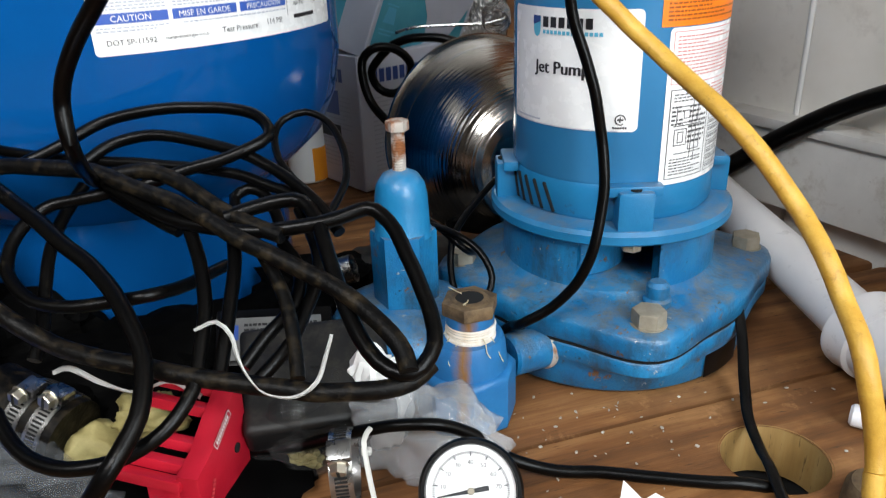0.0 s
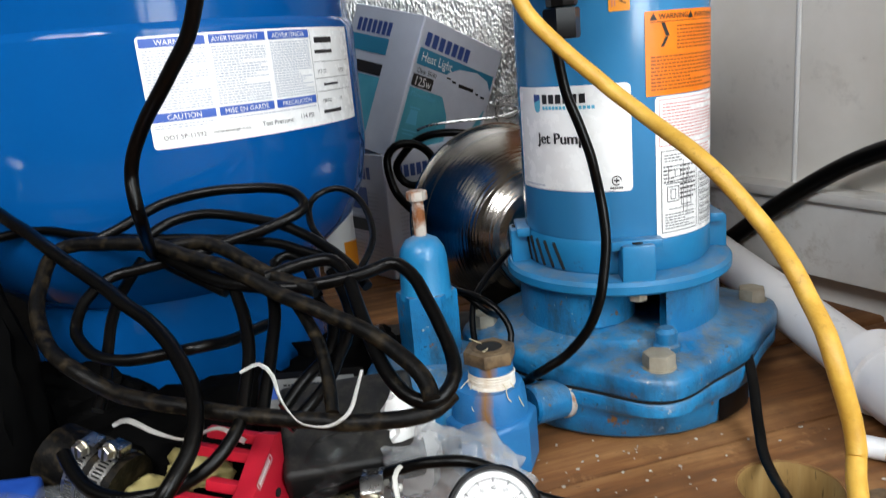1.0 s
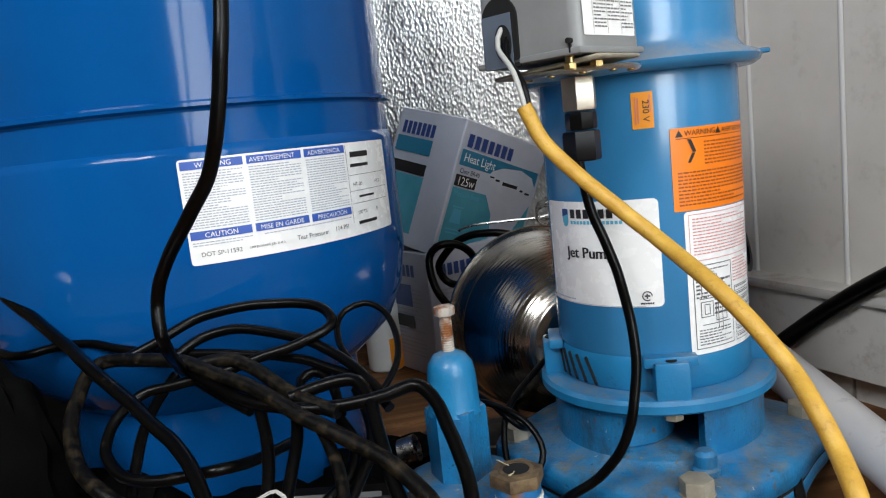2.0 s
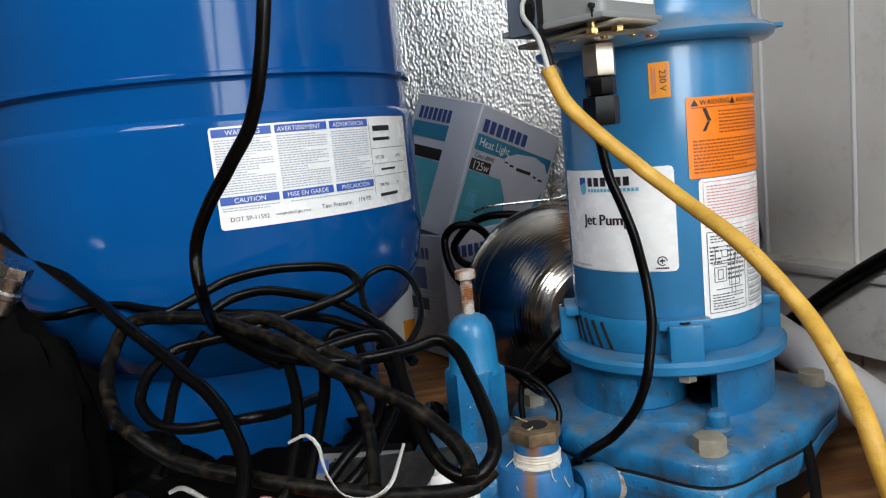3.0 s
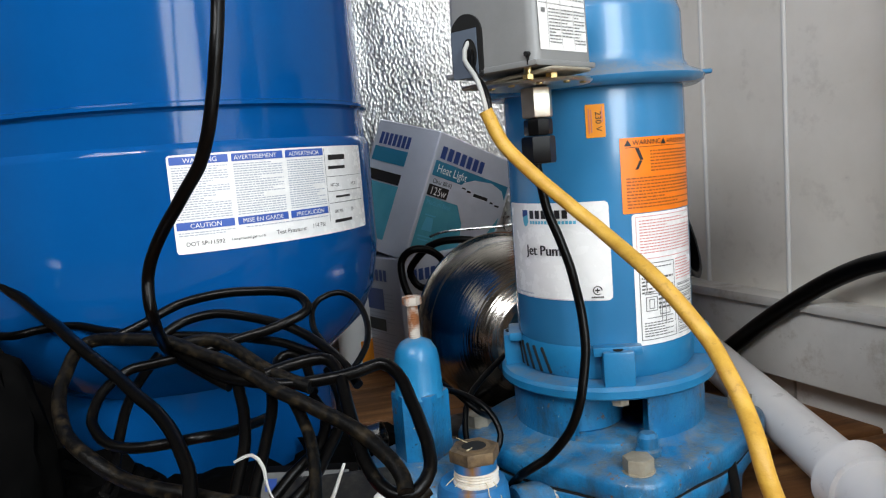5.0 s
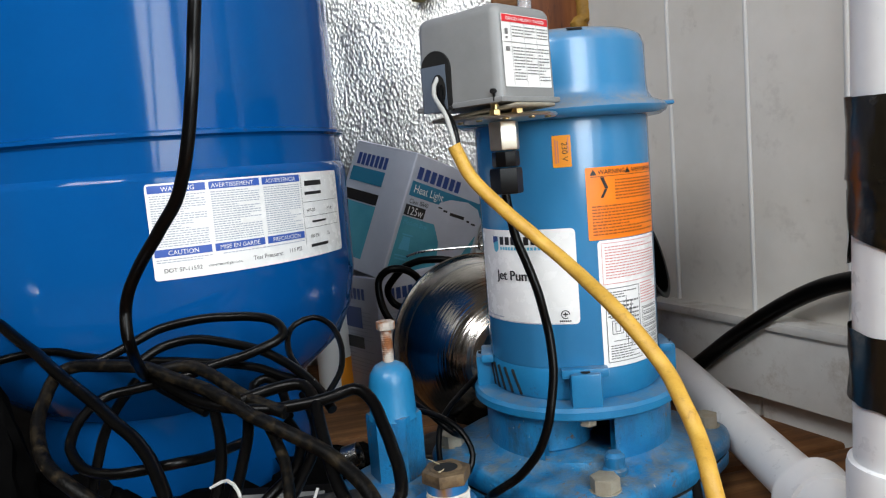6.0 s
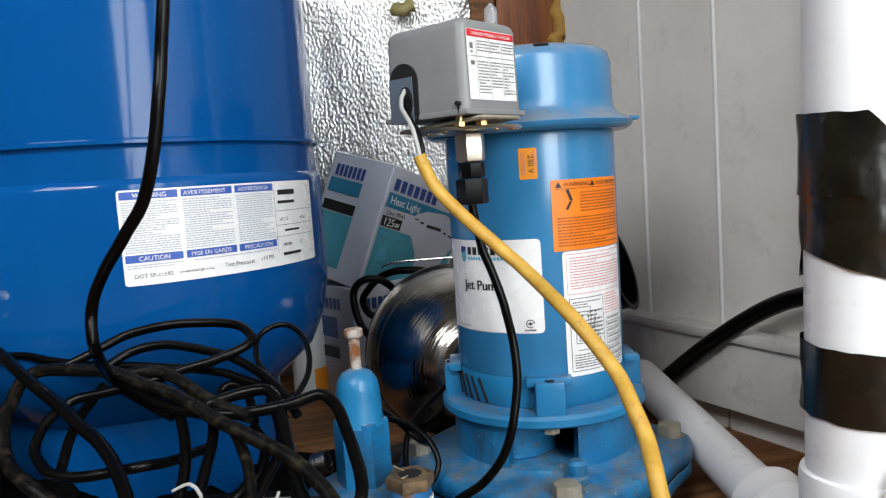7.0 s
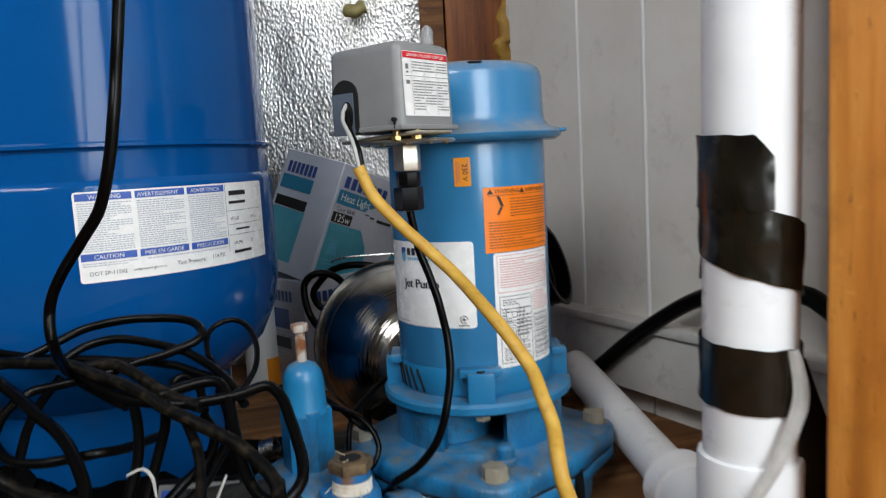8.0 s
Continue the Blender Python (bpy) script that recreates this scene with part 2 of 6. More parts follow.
def streaked_cast():
    """Blue casting with rust run down it."""
    m, n, l, p = material("rust_streaked_paint", 0.45)
    col = ramp(n, l, noise_tex(n, l, 20, 5), [(0.35, (0.014, 0.14, 0.36)), (0.65, (0.022, 0.18, 0.43))])
    c = n.new("ShaderNodeTexCoord")
    s = n.new("ShaderNodeSeparateXYZ")
    l.new(c.outputs["Object"], s.inputs[0])
    wob = n.new("ShaderNodeMath")
    wob.operation, wob.inputs[1].default_value, wob.inputs[2].default_value = "MULTIPLY_ADD", 0.016, -0.006
    l.new(noise_tex(n, l, 55, 6, (1, 1, 0.3), 0.7), wob.inputs[0])
    off = n.new("ShaderNodeMath")
    l.new(s.outputs[0], off.inputs[0])
    l.new(wob.outputs[0], off.inputs[1])
    ab = n.new("ShaderNodeMath")
    ab.operation = "ABSOLUTE"
    l.new(off.outputs[0], ab.inputs[0])
    run = ramp(n, l, ab.outputs[0], [(0.0025, (1, 1, 1)), (0.0060, (0, 0, 0))])
    col = blend(n, l, run, col, (0.24, 0.115, 0.028))
    chip = ramp(n, l, noise_tex(n, l, 70, 8, None, 0.7), [(0.71, (0, 0, 0)), (0.73, (1, 1, 1))])
    l.new(blend(n, l, chip, col, (0.42, 0.42, 0.40)), p.inputs["Base Color"])
    bump(n, l, p, noise_tex(n, l, 300, 4), 0.4)
    return m


STREAKED = streaked_cast()
FOIL = foil_material()


def clear_material(name, tone, alpha):
    m, n, l, p = material(name, 0.18)
    p.inputs["Base Color"].default_value = (*tone, 1)
    p.inputs["Roughness"].default_value = 0.10
    p.inputs["Alpha"].default_value = alpha
    bump(n, l, p, noise_tex(n, l, 45, 5), 0.5, 0.004)
    return m


FILM = clear_material("clear_film", (0.45, 0.48, 0.51), 0.13)
FILM_MILKY = clear_material("milky_film", (0.55, 0.57, 0.59), 0.38)
FILM_DARK = clear_material("smoky_film", (0.05, 0.05, 0.05), 0.30)


# ---- builders ----
def thing(name, label, category, group="", at=(0, 0, 0)):
    ob = new(name)
    ob.empty_display_size = 0.02
    ob.location = at
    return tagged(ob, label, category, group)


def mesh_of(name, bm, mat, smooth=None):
    bmesh.ops.recalc_face_normals(bm, faces=bm.faces)
    me = bpy.data.meshes.new(name)
    if smooth is not None:
        for f in bm.faces:
            f.smooth = True
        for e in bm.edges:
            if len(e.link_faces) == 2 and e.calc_face_angle(0) > radians(smooth):
                e.smooth = False
    bm.to_mesh(me)
    bm.free()
    me.materials.append(mat)
    return me


def part(name, bm, mat, parent=None, label="", smooth=38, m=None):
    ob = new(name, mesh_of(name, bm, mat, smooth))
    if m is not None:
        ob.matrix_local = m
    if parent is not None:
        ob.parent = parent
    if label:
        ob["label"] = label
    return ob


def lathe(profile, seg=64, a0=0.0, a1=360.0):
    """A surface of revolution round z from (radius, height) pairs."""
    bm = bmesh.new()
    whole = abs(a1 - a0) >= 360
    k = seg if whole else seg + 1
    rings = []
    for r, z in profile:
        if r < 1e-6:
            rings.append([bm.verts.new((0, 0, z))])
        else:
            rings.append([bm.verts.new((r * math.cos(radians(a0 + (a1 - a0) * i / seg)), r * math.sin(radians(a0 + (a1 - a0) * i / seg)), z)) for i in range(k)])
    for p, q in zip(rings, rings[1:]):
        for i in range(seg):
            j = (i + 1) % k
            c = [p[i % len(p)], p[j % len(p)], q[j % len(q)], q[i % len(q)]]
            c = list(dict.fromkeys(c))
            if len(c) > 2:
                bm.faces.new(c)
    return bm


def block(sx, sy, sz, bev=0.002, seg=2, m=None):
    """A bevelled box whose base centre is the origin."""
    bm = bmesh.new()
    bmesh.ops.create_cube(bm, size=1, matrix=Matrix.Translation((0, 0, sz / 2)) @ Matrix.Diagonal((sx, sy, sz, 1)))
    if bev:
        bmesh.ops.bevel(bm, geom=bm.edges[:], offset=bev, segments=seg, affect="EDGES", profile=0.6)
    if m is not None:
        bmesh.ops.transform(bm, matrix=m, verts=bm.verts[:])
    return bm


def rod(r, h, seg=24, bev=0.0, m=None, r2=None):
    """A round bar up from the origin with eased ends."""
    r2 = r if r2 is None else r2
    p = [(0, 0), (r - bev, 0), (r, bev), (r2, h - bev), (r2 - bev, h), (0, h)] if bev else [(0, 0), (r, 0), (r2, h), (0, h)]
    bm = lathe(p, seg)
    if m is not None:
        bmesh.ops.transform(bm, matrix=m, verts=bm.verts[:])
    return bm


def merge(*bms):
    out = bmesh.new()
    for b in bms:
        me = bpy.data.meshes.new("tmp")
        b.to_mesh(me)
        b.free()
        out.from_mesh(me)
        bpy.data.meshes.remove(me)
    return out


def prism(outline, h, bev=0.0, seg=2):
    """An outline in the xy plane raised to h."""
    bm = bmesh.new()
    f = bm.faces.new([bm.verts.new((x, y, 0)) for x, y in outline])
    r = bmesh.ops.extrude_face_region(bm, geom=[f])
    bmesh.ops.translate(bm, vec=(0, 0, h), verts=[v for v in r["geom"] if isinstance(v, bmesh.types.BMVert)])
    if bev:
        top = [e for e in bm.edges if all(abs(v.co.z - h) < 1e-6 for v in e.verts) or all(abs(v.co.z) < 1e-6 for v in e.verts)]
        bmesh.ops.bevel(bm, geom=top, offset=bev, segments=seg, affect="EDGES", profile=0.6)
    return bm


def hexagon(r, n=6, turn=0.0):
    return [(r * math.cos(radians(turn + 360 / n * i)), r * math.sin(radians(turn + 360 / n * i))) for i in range(n)]


def smooth_path(points, step=0.006):
    """Catmull-Rom through the points."""
    p = [Vector(q) for q in points]
    p = [p[0] * 2 - p[1]] + p + [p[-1] * 2 - p[-2]]
    out = []
    for a, b, c, d in zip(p, p[1:], p[2:], p[3:]):
        k = max(2, int((c - b).length / step))
        for i in range(k):
            t = i / k
            out.append(0.5 * (2 * b + (c - a) * t + (2 * a - 5 * b + 4 * c - d) * t * t + (3 * b - a - 3 * c + d) * t ** 3))
    out.append(p[-2])
    return out


def tube(points, r, seg=12, flat=1.0, wobble=0.0, step=0.006):
    """A round (or flattened) cable along the points."""
    line = smooth_path(points, step)
    bm = bmesh.new()
    rings = []
    up = Vector((0.2, -0.6, 0.77))
    for i, q in enumerate(line):
        d = (line[min(i + 1, len(line) - 1)] - line[max(i - 1, 0)]).normalized()
        s = d.cross(up).normalized()
        up = s.cross(d).normalized()
        if wobble:
            q = q + noise.noise_vector(q * 45) * wobble
        rings.append([bm.verts.new(q + (s * math.cos(2 * math.pi * k / seg) + up * flat * math.sin(2 * math.pi * k / seg)) * r) for k in range(seg)])
    for a, b in zip(rings, rings[1:]):
        for k in range(seg):
            bm.faces.new((a[k], a[(k + 1) % seg], b[(k + 1) % seg], b[k]))
    bm.faces.new(rings[0][::-1])
    bm.faces.new(rings[-1])
    return bm


def aim(base, to):
    """A pose at base whose z axis points at to."""
    d = Vector(to) - Vector(base)
    return Matrix.Translation(base) @ d.to_track_quat("Z", "Y").to_matrix().to_4x4()


def curved_patch(r, a0, a1, z0, z1, lift, seg=16, thick=0.0004):
    """A sticker on a cylinder round z between two angles and two heights."""
    bm = bmesh.new()
    for rr in (r + lift,):
        lo = [bm.verts.new((rr * math.cos(radians(a0 + (a1 - a0) * i / seg)), rr * math.sin(radians(a0 + (a1 - a0) * i / seg)), z0)) for i in range(seg + 1)]
        hi = [bm.verts.new((v.co.x, v.co.y, z1)) for v in lo]
        for i in range(seg):
            bm.faces.new((lo[i], lo[i + 1], hi[i + 1], hi[i]))
    return bm


# ---- structure ----
CORNER = Vector((0.055, 0.487, 0))
ALONG = Vector((0.53, -0.848, 0)).normalized()
INTO = Vector((-ALONG.y, ALONG.x, 0)) * -1


def right_wall():
    """White panelled wall: boards with a bead between them, over a ledge and a base board."""
    ang = math.degrees(math.atan2(ALONG.y, ALONG.x))
    base = pose(CORNER.x, CORNER.y, 0, 0, 0, ang)
    wall = tagged(part("wall_east", block(2.42, 0.04, 2.0, 0, m=Matrix.Translation((1.23, 0.030, 0.0))), WALL, None, "", None, base), "white painted panel wall of a pump house", "wall", kind="structure")
    pitch = 0.1238
    for i in range(20):
        x = 0.2095 + i * pitch - pitch / 2
        if x + pitch / 2 > 2.43:
            break
        w = pitch - 0.005
        w, xm = (0.2095 - 0.05 - 0.003, (0.05 + 0.2095) / 2) if i == 0 else (w, x)
        p = part("panel", block(w, 0.012, 1.87, 0.0015, 1, Matrix.Translation((xm, 0.004, 0.125))), WALL, wall)
        b = part("bead", rod(0.0032, 1.86, 10, 0, Matrix.Translation((x + pitch / 2, -0.0014, 0.127))), WHITE, wall)
    # foot of the wall panels; the darker board paint gives the shade under the board
    for i in range(19):
        part("lower_panel", block(pitch - 0.004, 0.008, 0.050, 0.001, 1, Matrix.Translation((0.1475 + i * pitch, 0.007, -0.010))), BOARD_PAINT, wall)
    part("base_board", block(2.38, 0.030, 0.085, 0.004, 2, Matrix.Translation((1.24, -0.012, 0.035))), BOARD_PAINT, wall, "grimy painted base board")
    part("ledge", block(2.38, 0.040, 0.012, 0.004, 2, Matrix.Translation((1.24, -0.014, 0.1185))), BOARD_PAINT, wall, "painted ledge strip")
    return wall


right_wall()


EDGES = (((0, 0.585, 0), (0, 1, 0)), ((-1.62, 0, 0), (-1, 0, 0)), ((0, -1.605, 0), (0, -1, 0)), (CORNER - INTO * 0.05, -INTO))


def trimmed(bm, m=Matrix.Identity(4)):
    """Cuts a board, posed by m, along the outer faces of the four walls."""
    inv = m.inverted()
    for co, no in EDGES:
        cut = bmesh.ops.bisect_plane(bm, geom=bm.verts[:] + bm.edges[:] + bm.faces[:], plane_co=inv @ Vector(co), plane_no=inv.to_3x3() @ Vector(no), clear_outer=True)
        edges = [e for e in cut["geom_cut"] if isinstance(e, bmesh.types.BMEdge)]
        if edges:
            bmesh.ops.edgeloop_fill(bm, edges=edges)
    return bm


def deck():
    """Reddish deck boards with open joints, a round hole cut through one of them."""
    floor = tagged(part("floor", trimmed(block(4.0, 3.4, 0.03, 0, m=Matrix.Translation((0, -0.6, -0.075)))), DARK, None, "", None), "reddish brown weathered deck boards, one with a round hole", "floor", kind="structure")
    floor_turn = 20.4
    t = pose(0.0, -0.146, 0, 0, 0, floor_turn)
    w = 0.138
    for i in range(-15, 12):
        y = (i + 0.5) * w
        if i == -1:
            continue
        m = t @ Matrix.Translation((0.07 * (i % 4), y, -0.038 + 0.001 * (i % 3)))
        board = trimmed(block(5.0, w - 0.0065, 0.036, 0.005, 2), m)
        if board.verts:
            part("plank", board, DECK, floor, "", 38, m)
        else:
            board.free()
    # the board with the hole: two halves and an ellipse cut out of it
    y0, y1, r, hx = -w + 0.003, -0.003, 0.034, 0.064
    hy = -0.068
    bm = bmesh.new()
    ring = [(hx + r * math.cos(2 * math.pi * k / 40), hy + r * math.sin(2 * math.pi * k / 40)) for k in range(40)]
    outer = []
    for x, y in ring:
        dx, dy = x - hx, y - hy
        s = min((0.2 / abs(dx)) if abs(dx) > 1e-9 else 1e9, ((y1 - hy) / dy) if dy > 1e-9 else (((y0 - hy) / dy) if dy < -1e-9 else 1e9))
        outer.append((hx + dx * s, hy + dy * s))
    va = [bm.verts.new((x, y, 0.0)) for x, y in ring]
    vb = [bm.verts.new((x, y, 0.0)) for x, y in outer]
    for k in range(40):
        j = (k + 1) % 40
        bm.faces.new((va[k], va[j], vb[j], vb[k]))
    part("plank", bm, DECK, floor, "deck board with a round hole", 30, t)
    bm = lathe([(r, -0.0385), (r, -0.002), (r + 0.0012, 0.0004)], 40)
    part("hole_wall", bm, FRESH, floor, "pale cut wood inside the hole", 60, t @ Matrix.Translation((hx, hy, 0)))
    for x0, x1 in ((-2.4, hx - 0.2), (hx + 0.2, 2.4)):
        part("plank", trimmed(block(x1 - x0, y1 - y0, 0.038, 0.0, 1, Matrix.Translation(((x0 + x1) / 2, (y0 + y1) / 2, -0.038))), t), DECK, floor, "", 38, t)


deck()


def back_wall():
    w = tagged(part("wall_north", block(1.72, 0.03, 2.0, 0, m=pose(-0.80, 0.60, 0, 0, 0, 1)), DECK, None, "", None), "timber wall behind the insulation", "wall", kind="structure")
    bm = bmesh.new()
    bmesh.ops.create_grid(bm, x_segments=120, y_segments=120, size=0.5)
    for v in bm.verts:
        x, z = v.co.x * 0.95, v.co.y * 1.9
        v.co = (x, noise.noise(Vector((x * 7, z * 4, 1))) * 0.005 + noise.noise(Vector((x * 30, z * 18, 4))) * 0.0014, z + 0.95)
    part("foil", bm, FOIL, w, "crinkled silver bubble foil insulation", 60, pose(-0.535, 0.555, 0, 0, 0, 1))
    part("foam_blob", tube([(-0.19, 0.545, 0.612), (-0.175, 0.540, 0.609), (-0.155, 0.545, 0.613)], 0.013, 12, 0.8, 0.008, 0.005), FOAM, w, "blob of yellow foam on the foil")
    stud = part("stud", block(0.118, 0.09, 2.0, 0.003, 2, pose(0.040, 0.546, 0, 0, 0, 0)), STUD, w, "reddish framing stud")
    part("stud", block(0.040, 0.05, 2.0, 0.003, 2, pose(-0.0415, 0.522, 0, 0, 0, 0)), DECK, w)
    pts = [(0.084, 0.478, 0.30), (0.083, 0.475, 0.40), (0.080, 0.474, 0.45), (0.076, 0.472, 0.50), (0.070, 0.470, 0.525), (0.078, 0.472, 0.55), (0.083, 0.474, 0.62), (0.080, 0.474, 0.70), (0.083, 0.475, 1.2)]
    bm = tube(pts, 0.013, 12, 1.0, 0.012, 0.008)
    part("foam_bead", bm, FOAM_GOLD, w, "yellow expanding foam in the corner")


back_wall()


def shell():
    """The unseen rest of the pump house: west wall, roof and a front with a doorway and an opening added for the fill
    light.
    """
    tagged(part("wall_west", block(0.04, 2.18, 2.0, 0, m=Matrix.Translation((-1.6, -0.51, 0))), PLY, None, "", None), "plywood wall of the pump house", "wall", kind="structure")
    tagged(part("ceiling", trimmed(block(4.0, 2.6, 0.04, 0, m=Matrix.Translation((0, -0.5, 2.002)))), PLY, None, "", None), "timber roof boards", "ceiling", kind="structure")
    f = tagged(part("wall_south", block(0.55, 0.05, 2.0, 0, m=Matrix.Translation((-1.335, -1.58, 0))), PLY, None, "", None), "plywood front wall with a doorway and an added opening", "wall", kind="structure")
    part("wall_below_opening", block(0.92, 0.05, 1.24, 0, m=Matrix.Translation((-0.60, -1.58, 0))), PLY, f, "", None)
    part("wall_above_opening", block(0.92, 0.05, 0.08, 0, m=Matrix.Translation((-0.60, -1.58, 1.92))), PLY, f, "", None)
    part("wall_pier", block(0.59, 0.05, 2.0, 0, m=Matrix.Translation((0.155, -1.58, 0))), PLY, f, "", None)
    part("wall_pier", block(0.23, 0.05, 2.0, 0, m=Matrix.Translation((1.215, -1.58, 0))), PLY, f, "", None)
    tagged(part("ground", block(80, 80, 0.05, 0, m=Matrix.Translation((0, -30, -0.35))), mottled("gravel", (0.10, 0.09, 0.08), (0.2, 0.18, 0.16), 30, 0.9, relief=0.5), None, "", None), "gravel yard round the pump house", "ground", kind="structure")


shell()


def door_post():
    p = thing("door_post", "orange-brown stained square timber post beside the pipe", "post", at=(0.313, -0.285, 0))
    part("timber", block(0.16, 0.09, 1.95, 0.004, 2, pose(0, 0, 0, 0, 0, -26) @ Matrix.Translation((0, 0.045, 0))), POST, p)


door_post()


# ---- tank ----
TX, TY, TR = -0.454, 0.114, 0.218


def tank():
    t = thing("well_tank", "glossy blue steel pressure tank standing on its base ring", "water tank", at=(TX, TY, 0))
    prof = [(0.02, 0.075), (0.07, 0.078), (0.12, 0.092), (0.16, 0.118), (0.195, 0.150), (0.211, 0.185), (TR, 0.225), (TR, 0.340), (TR - 0.001, 0.344), (TR - 0.004, 0.348), (TR - 0.004, 0.375), (TR - 0.003, 0.377),
            (TR + 0.0012, 0.379), (TR + 0.0012, 0.382), (TR - 0.004, 0.384), (TR - 0.004, 0.70), (0.19, 0.75), (0.15, 0.79), (0.08, 0.815), (0, 0.82)]
    part("shell", lathe(prof, 128), TANK, t, "glossy blue tank shell with a rolled seam", 25)
    part("base_ring", lathe([(0.146, 0.0), (0.150, 0.0), (0.150, 0.115), (0.146, 0.118), (0.146, 0.0)], 96), TANK, t, "blue steel base skirt")
    return t


tank()


# ---- pump ----
def pump():
    p = thing("jet_pump", "blue vertical jet pump with cast iron base and labelled motor", "water pump")
    # cast volute on the deck
    def casting(rings):
        """Rings of (radius, lobe, height): round where the lobe is nil, with four bolt lobes elsewhere."""
        bm = bmesh.new()
        loops = []
        for r, lobe, z in rings:
            loop = []
            for k in range(112):
                a = 360 * k / 112
                d = min(abs((a - b + 180) % 360 - 180) for b in (5, 95, 185, 275))
                q = r + lobe * math.exp(-(d / 16.5) ** 2)
                loop.append(bm.verts.new((q * math.cos(radians(a)), q * math.sin(radians(a)), z)))
            loops.append(loop)
        for p0, p1 in zip(loops, loops[1:]):
            for k in range(112):
                bm.faces.new((p0[k], p0[(k + 1) % 112], p1[(k + 1) % 112], p1[k]))
        bm.faces.new(loops[0][::-1])
        bm.faces.new(loops[-1])
        return bm

    part("volute", casting([(0.110, 0, 0), (0.1145, 0, 0.004), (0.1155, 0, 0.018), (0.1158, 0.004, 0.023), (0.118, 0.018, 0.029), (0.119, 0.0225, 0.032), (0.119, 0.0225, 0.041), (0.1175, 0.022, 0.0427)]), CAST, p, "blue cast iron volute standing on the deck", 50)
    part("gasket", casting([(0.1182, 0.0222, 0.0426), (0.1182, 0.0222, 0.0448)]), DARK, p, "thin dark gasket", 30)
    part("adapter", casting([(0.1175, 0.023, 0.0447), (0.1195, 0.0235, 0.0465), (0.1195, 0.0235, 0.058), (0.1180, 0.0228, 0.0625), (0.113, 0.020, 0.0648), (0.104, 0.012, 0.0660), (0.096, 0.003, 0.0672), (0.0905, 0, 0.0690), (0.087, 0, 0.0720), (0.086, 0, 0.0730)]), CAST, p, "blue flange with rusty flaking edge", 50)
    # neck with its open window
    part("neck", lathe([(0.076, 0.0725), (0.0862, 0.0725), (0.0862, 0.1125), (0.076, 0.1125), (0.076, 0.0725)], 60, -73, 246), CAST, p, "cast neck with an open window")
    part("shaft_hub", rod(0.046, 0.040, 40, 0.002, Matrix.Translation((-0.034, -0.016, 0.0728))), CAST, p)
    # near-black block standing in for the shade deep inside the neck
    part("cavity_shade", block(0.055, 0.006, 0.039, 0.001, 1, pose(0.034, 0.0, 0.0732, 0, 0, 8)), DARK, p)
    # round motor flange
    fl = [(0.05, 0.112), (0.094, 0.112), (0.0965, 0.114), (0.0965, 0.120), (0.094, 0.123), (0.084, 0.1245), (0.05, 0.1245)]
    part("motor_flange", lathe(fl, 80), PUMP, p)
    # end bell, the shade between its vent fins laid on as dark bars
    part("end_bell", lathe([(0.05, 0.124), (0.0755, 0.124), (0.0785, 0.128), (0.0785, 0.150), (0.0765, 0.154), (0.05, 0.154)], 80), PUMP, p)
    for a in (-163, -155, -147, -139, -131):
        part("vent_shade", block(0.0030, 0.006, 0.024, 0.001, 1, pose(0.0765 * math.cos(radians(a)), 0.0768 * math.sin(radians(a)), 0.1265, 0, -24, a + 90)), DARK, p)
    for a in (-88, 2, 92, 182):
        m = Matrix.Rotation(radians(a), 4, "Z")
        lug = part("mounting_lug", block(0.022, 0.026, 0.030, 0.003, 2, m @ Matrix.Translation((0.082, 0, 0.122))), PUMP, p)
        part("lug_top", block(0.012, 0.040, 0.008, 0.002, 2, m @ Matrix.Translation((0.082, 0, 0.147))), PUMP, lug)
        part("bolt_hole", rod(0.0042, 0.0012, 16, 0, m @ Matrix.Translation((0.087, 0, 0.1521))), DARK, lug)
        part("lug_bolt", merge(prism(hexagon(0.0075), 0.006, 0.001)), DULL, p, "dull hexagon bolt", 30, m @ Matrix.Translation((0.084, 0, 0.1055)))
    # motor shell and cap
    part("motor_shell", lathe([(0.05, 0.152), (0.077, 0.152), (0.0785, 0.155), (0.0785, 0.362), (0.0775, 0.366), (0.05, 0.366)], 96), MOTOR, p, "light blue motor shell", 30)
    part("end_cap", lathe([(0.05, 0.364), (0.090, 0.364), (0.095, 0.367), (0.0965, 0.371), (0.094, 0.374), (0.084, 0.378), (0.080, 0.384), (0.079, 0.392), (0.0785, 0.425), (0.076, 0.433), (0.070, 0.437), (0.0, 0.438)], 96), MOTOR, p, "pressed blue end cap with a rolled lip", 40)
    part("cap_slot", block(0.013, 0.003, 0.0012, 0.0005, 1, pose(0.012, -0.0740, 0.4345, 25, 0, 9)), DARK, p)
    part("cap_tab", block(0.020, 0.014, 0.004, 0.001, 1, pose(0.088, -0.020, 0.3705, 0, 0, 12)), MOTOR, p)
    # flange bolts
    for a in (5, 95, 185, 275):
        m = pose(0.122 * math.cos(radians(a)), 0.122 * math.sin(radians(a)), 0.0645)
        part("flange_bolt", merge(prism(hexagon(0.0122, 6, a + 10), 0.012, 0.0015), rod(0.0132, 0.001, 20)), DULL, p, "weathered steel hexagon bolt", 30, m)
    part("pipe_plug", merge(rod(0.0085, 0.020, 20, 0.003), rod(0.0105, 0.008, 20, 0.002)), CAST, p, "small blue square plug", 40, pose(0.022, -0.096, 0.0655))
    # side port towards the ejector
    part("side_port", merge(rod(0.016, 0.045, 28, 0.002, aim((-0.050, -0.088, 0.030), (-0.098, -0.118, 0.034)))), CAST, p)
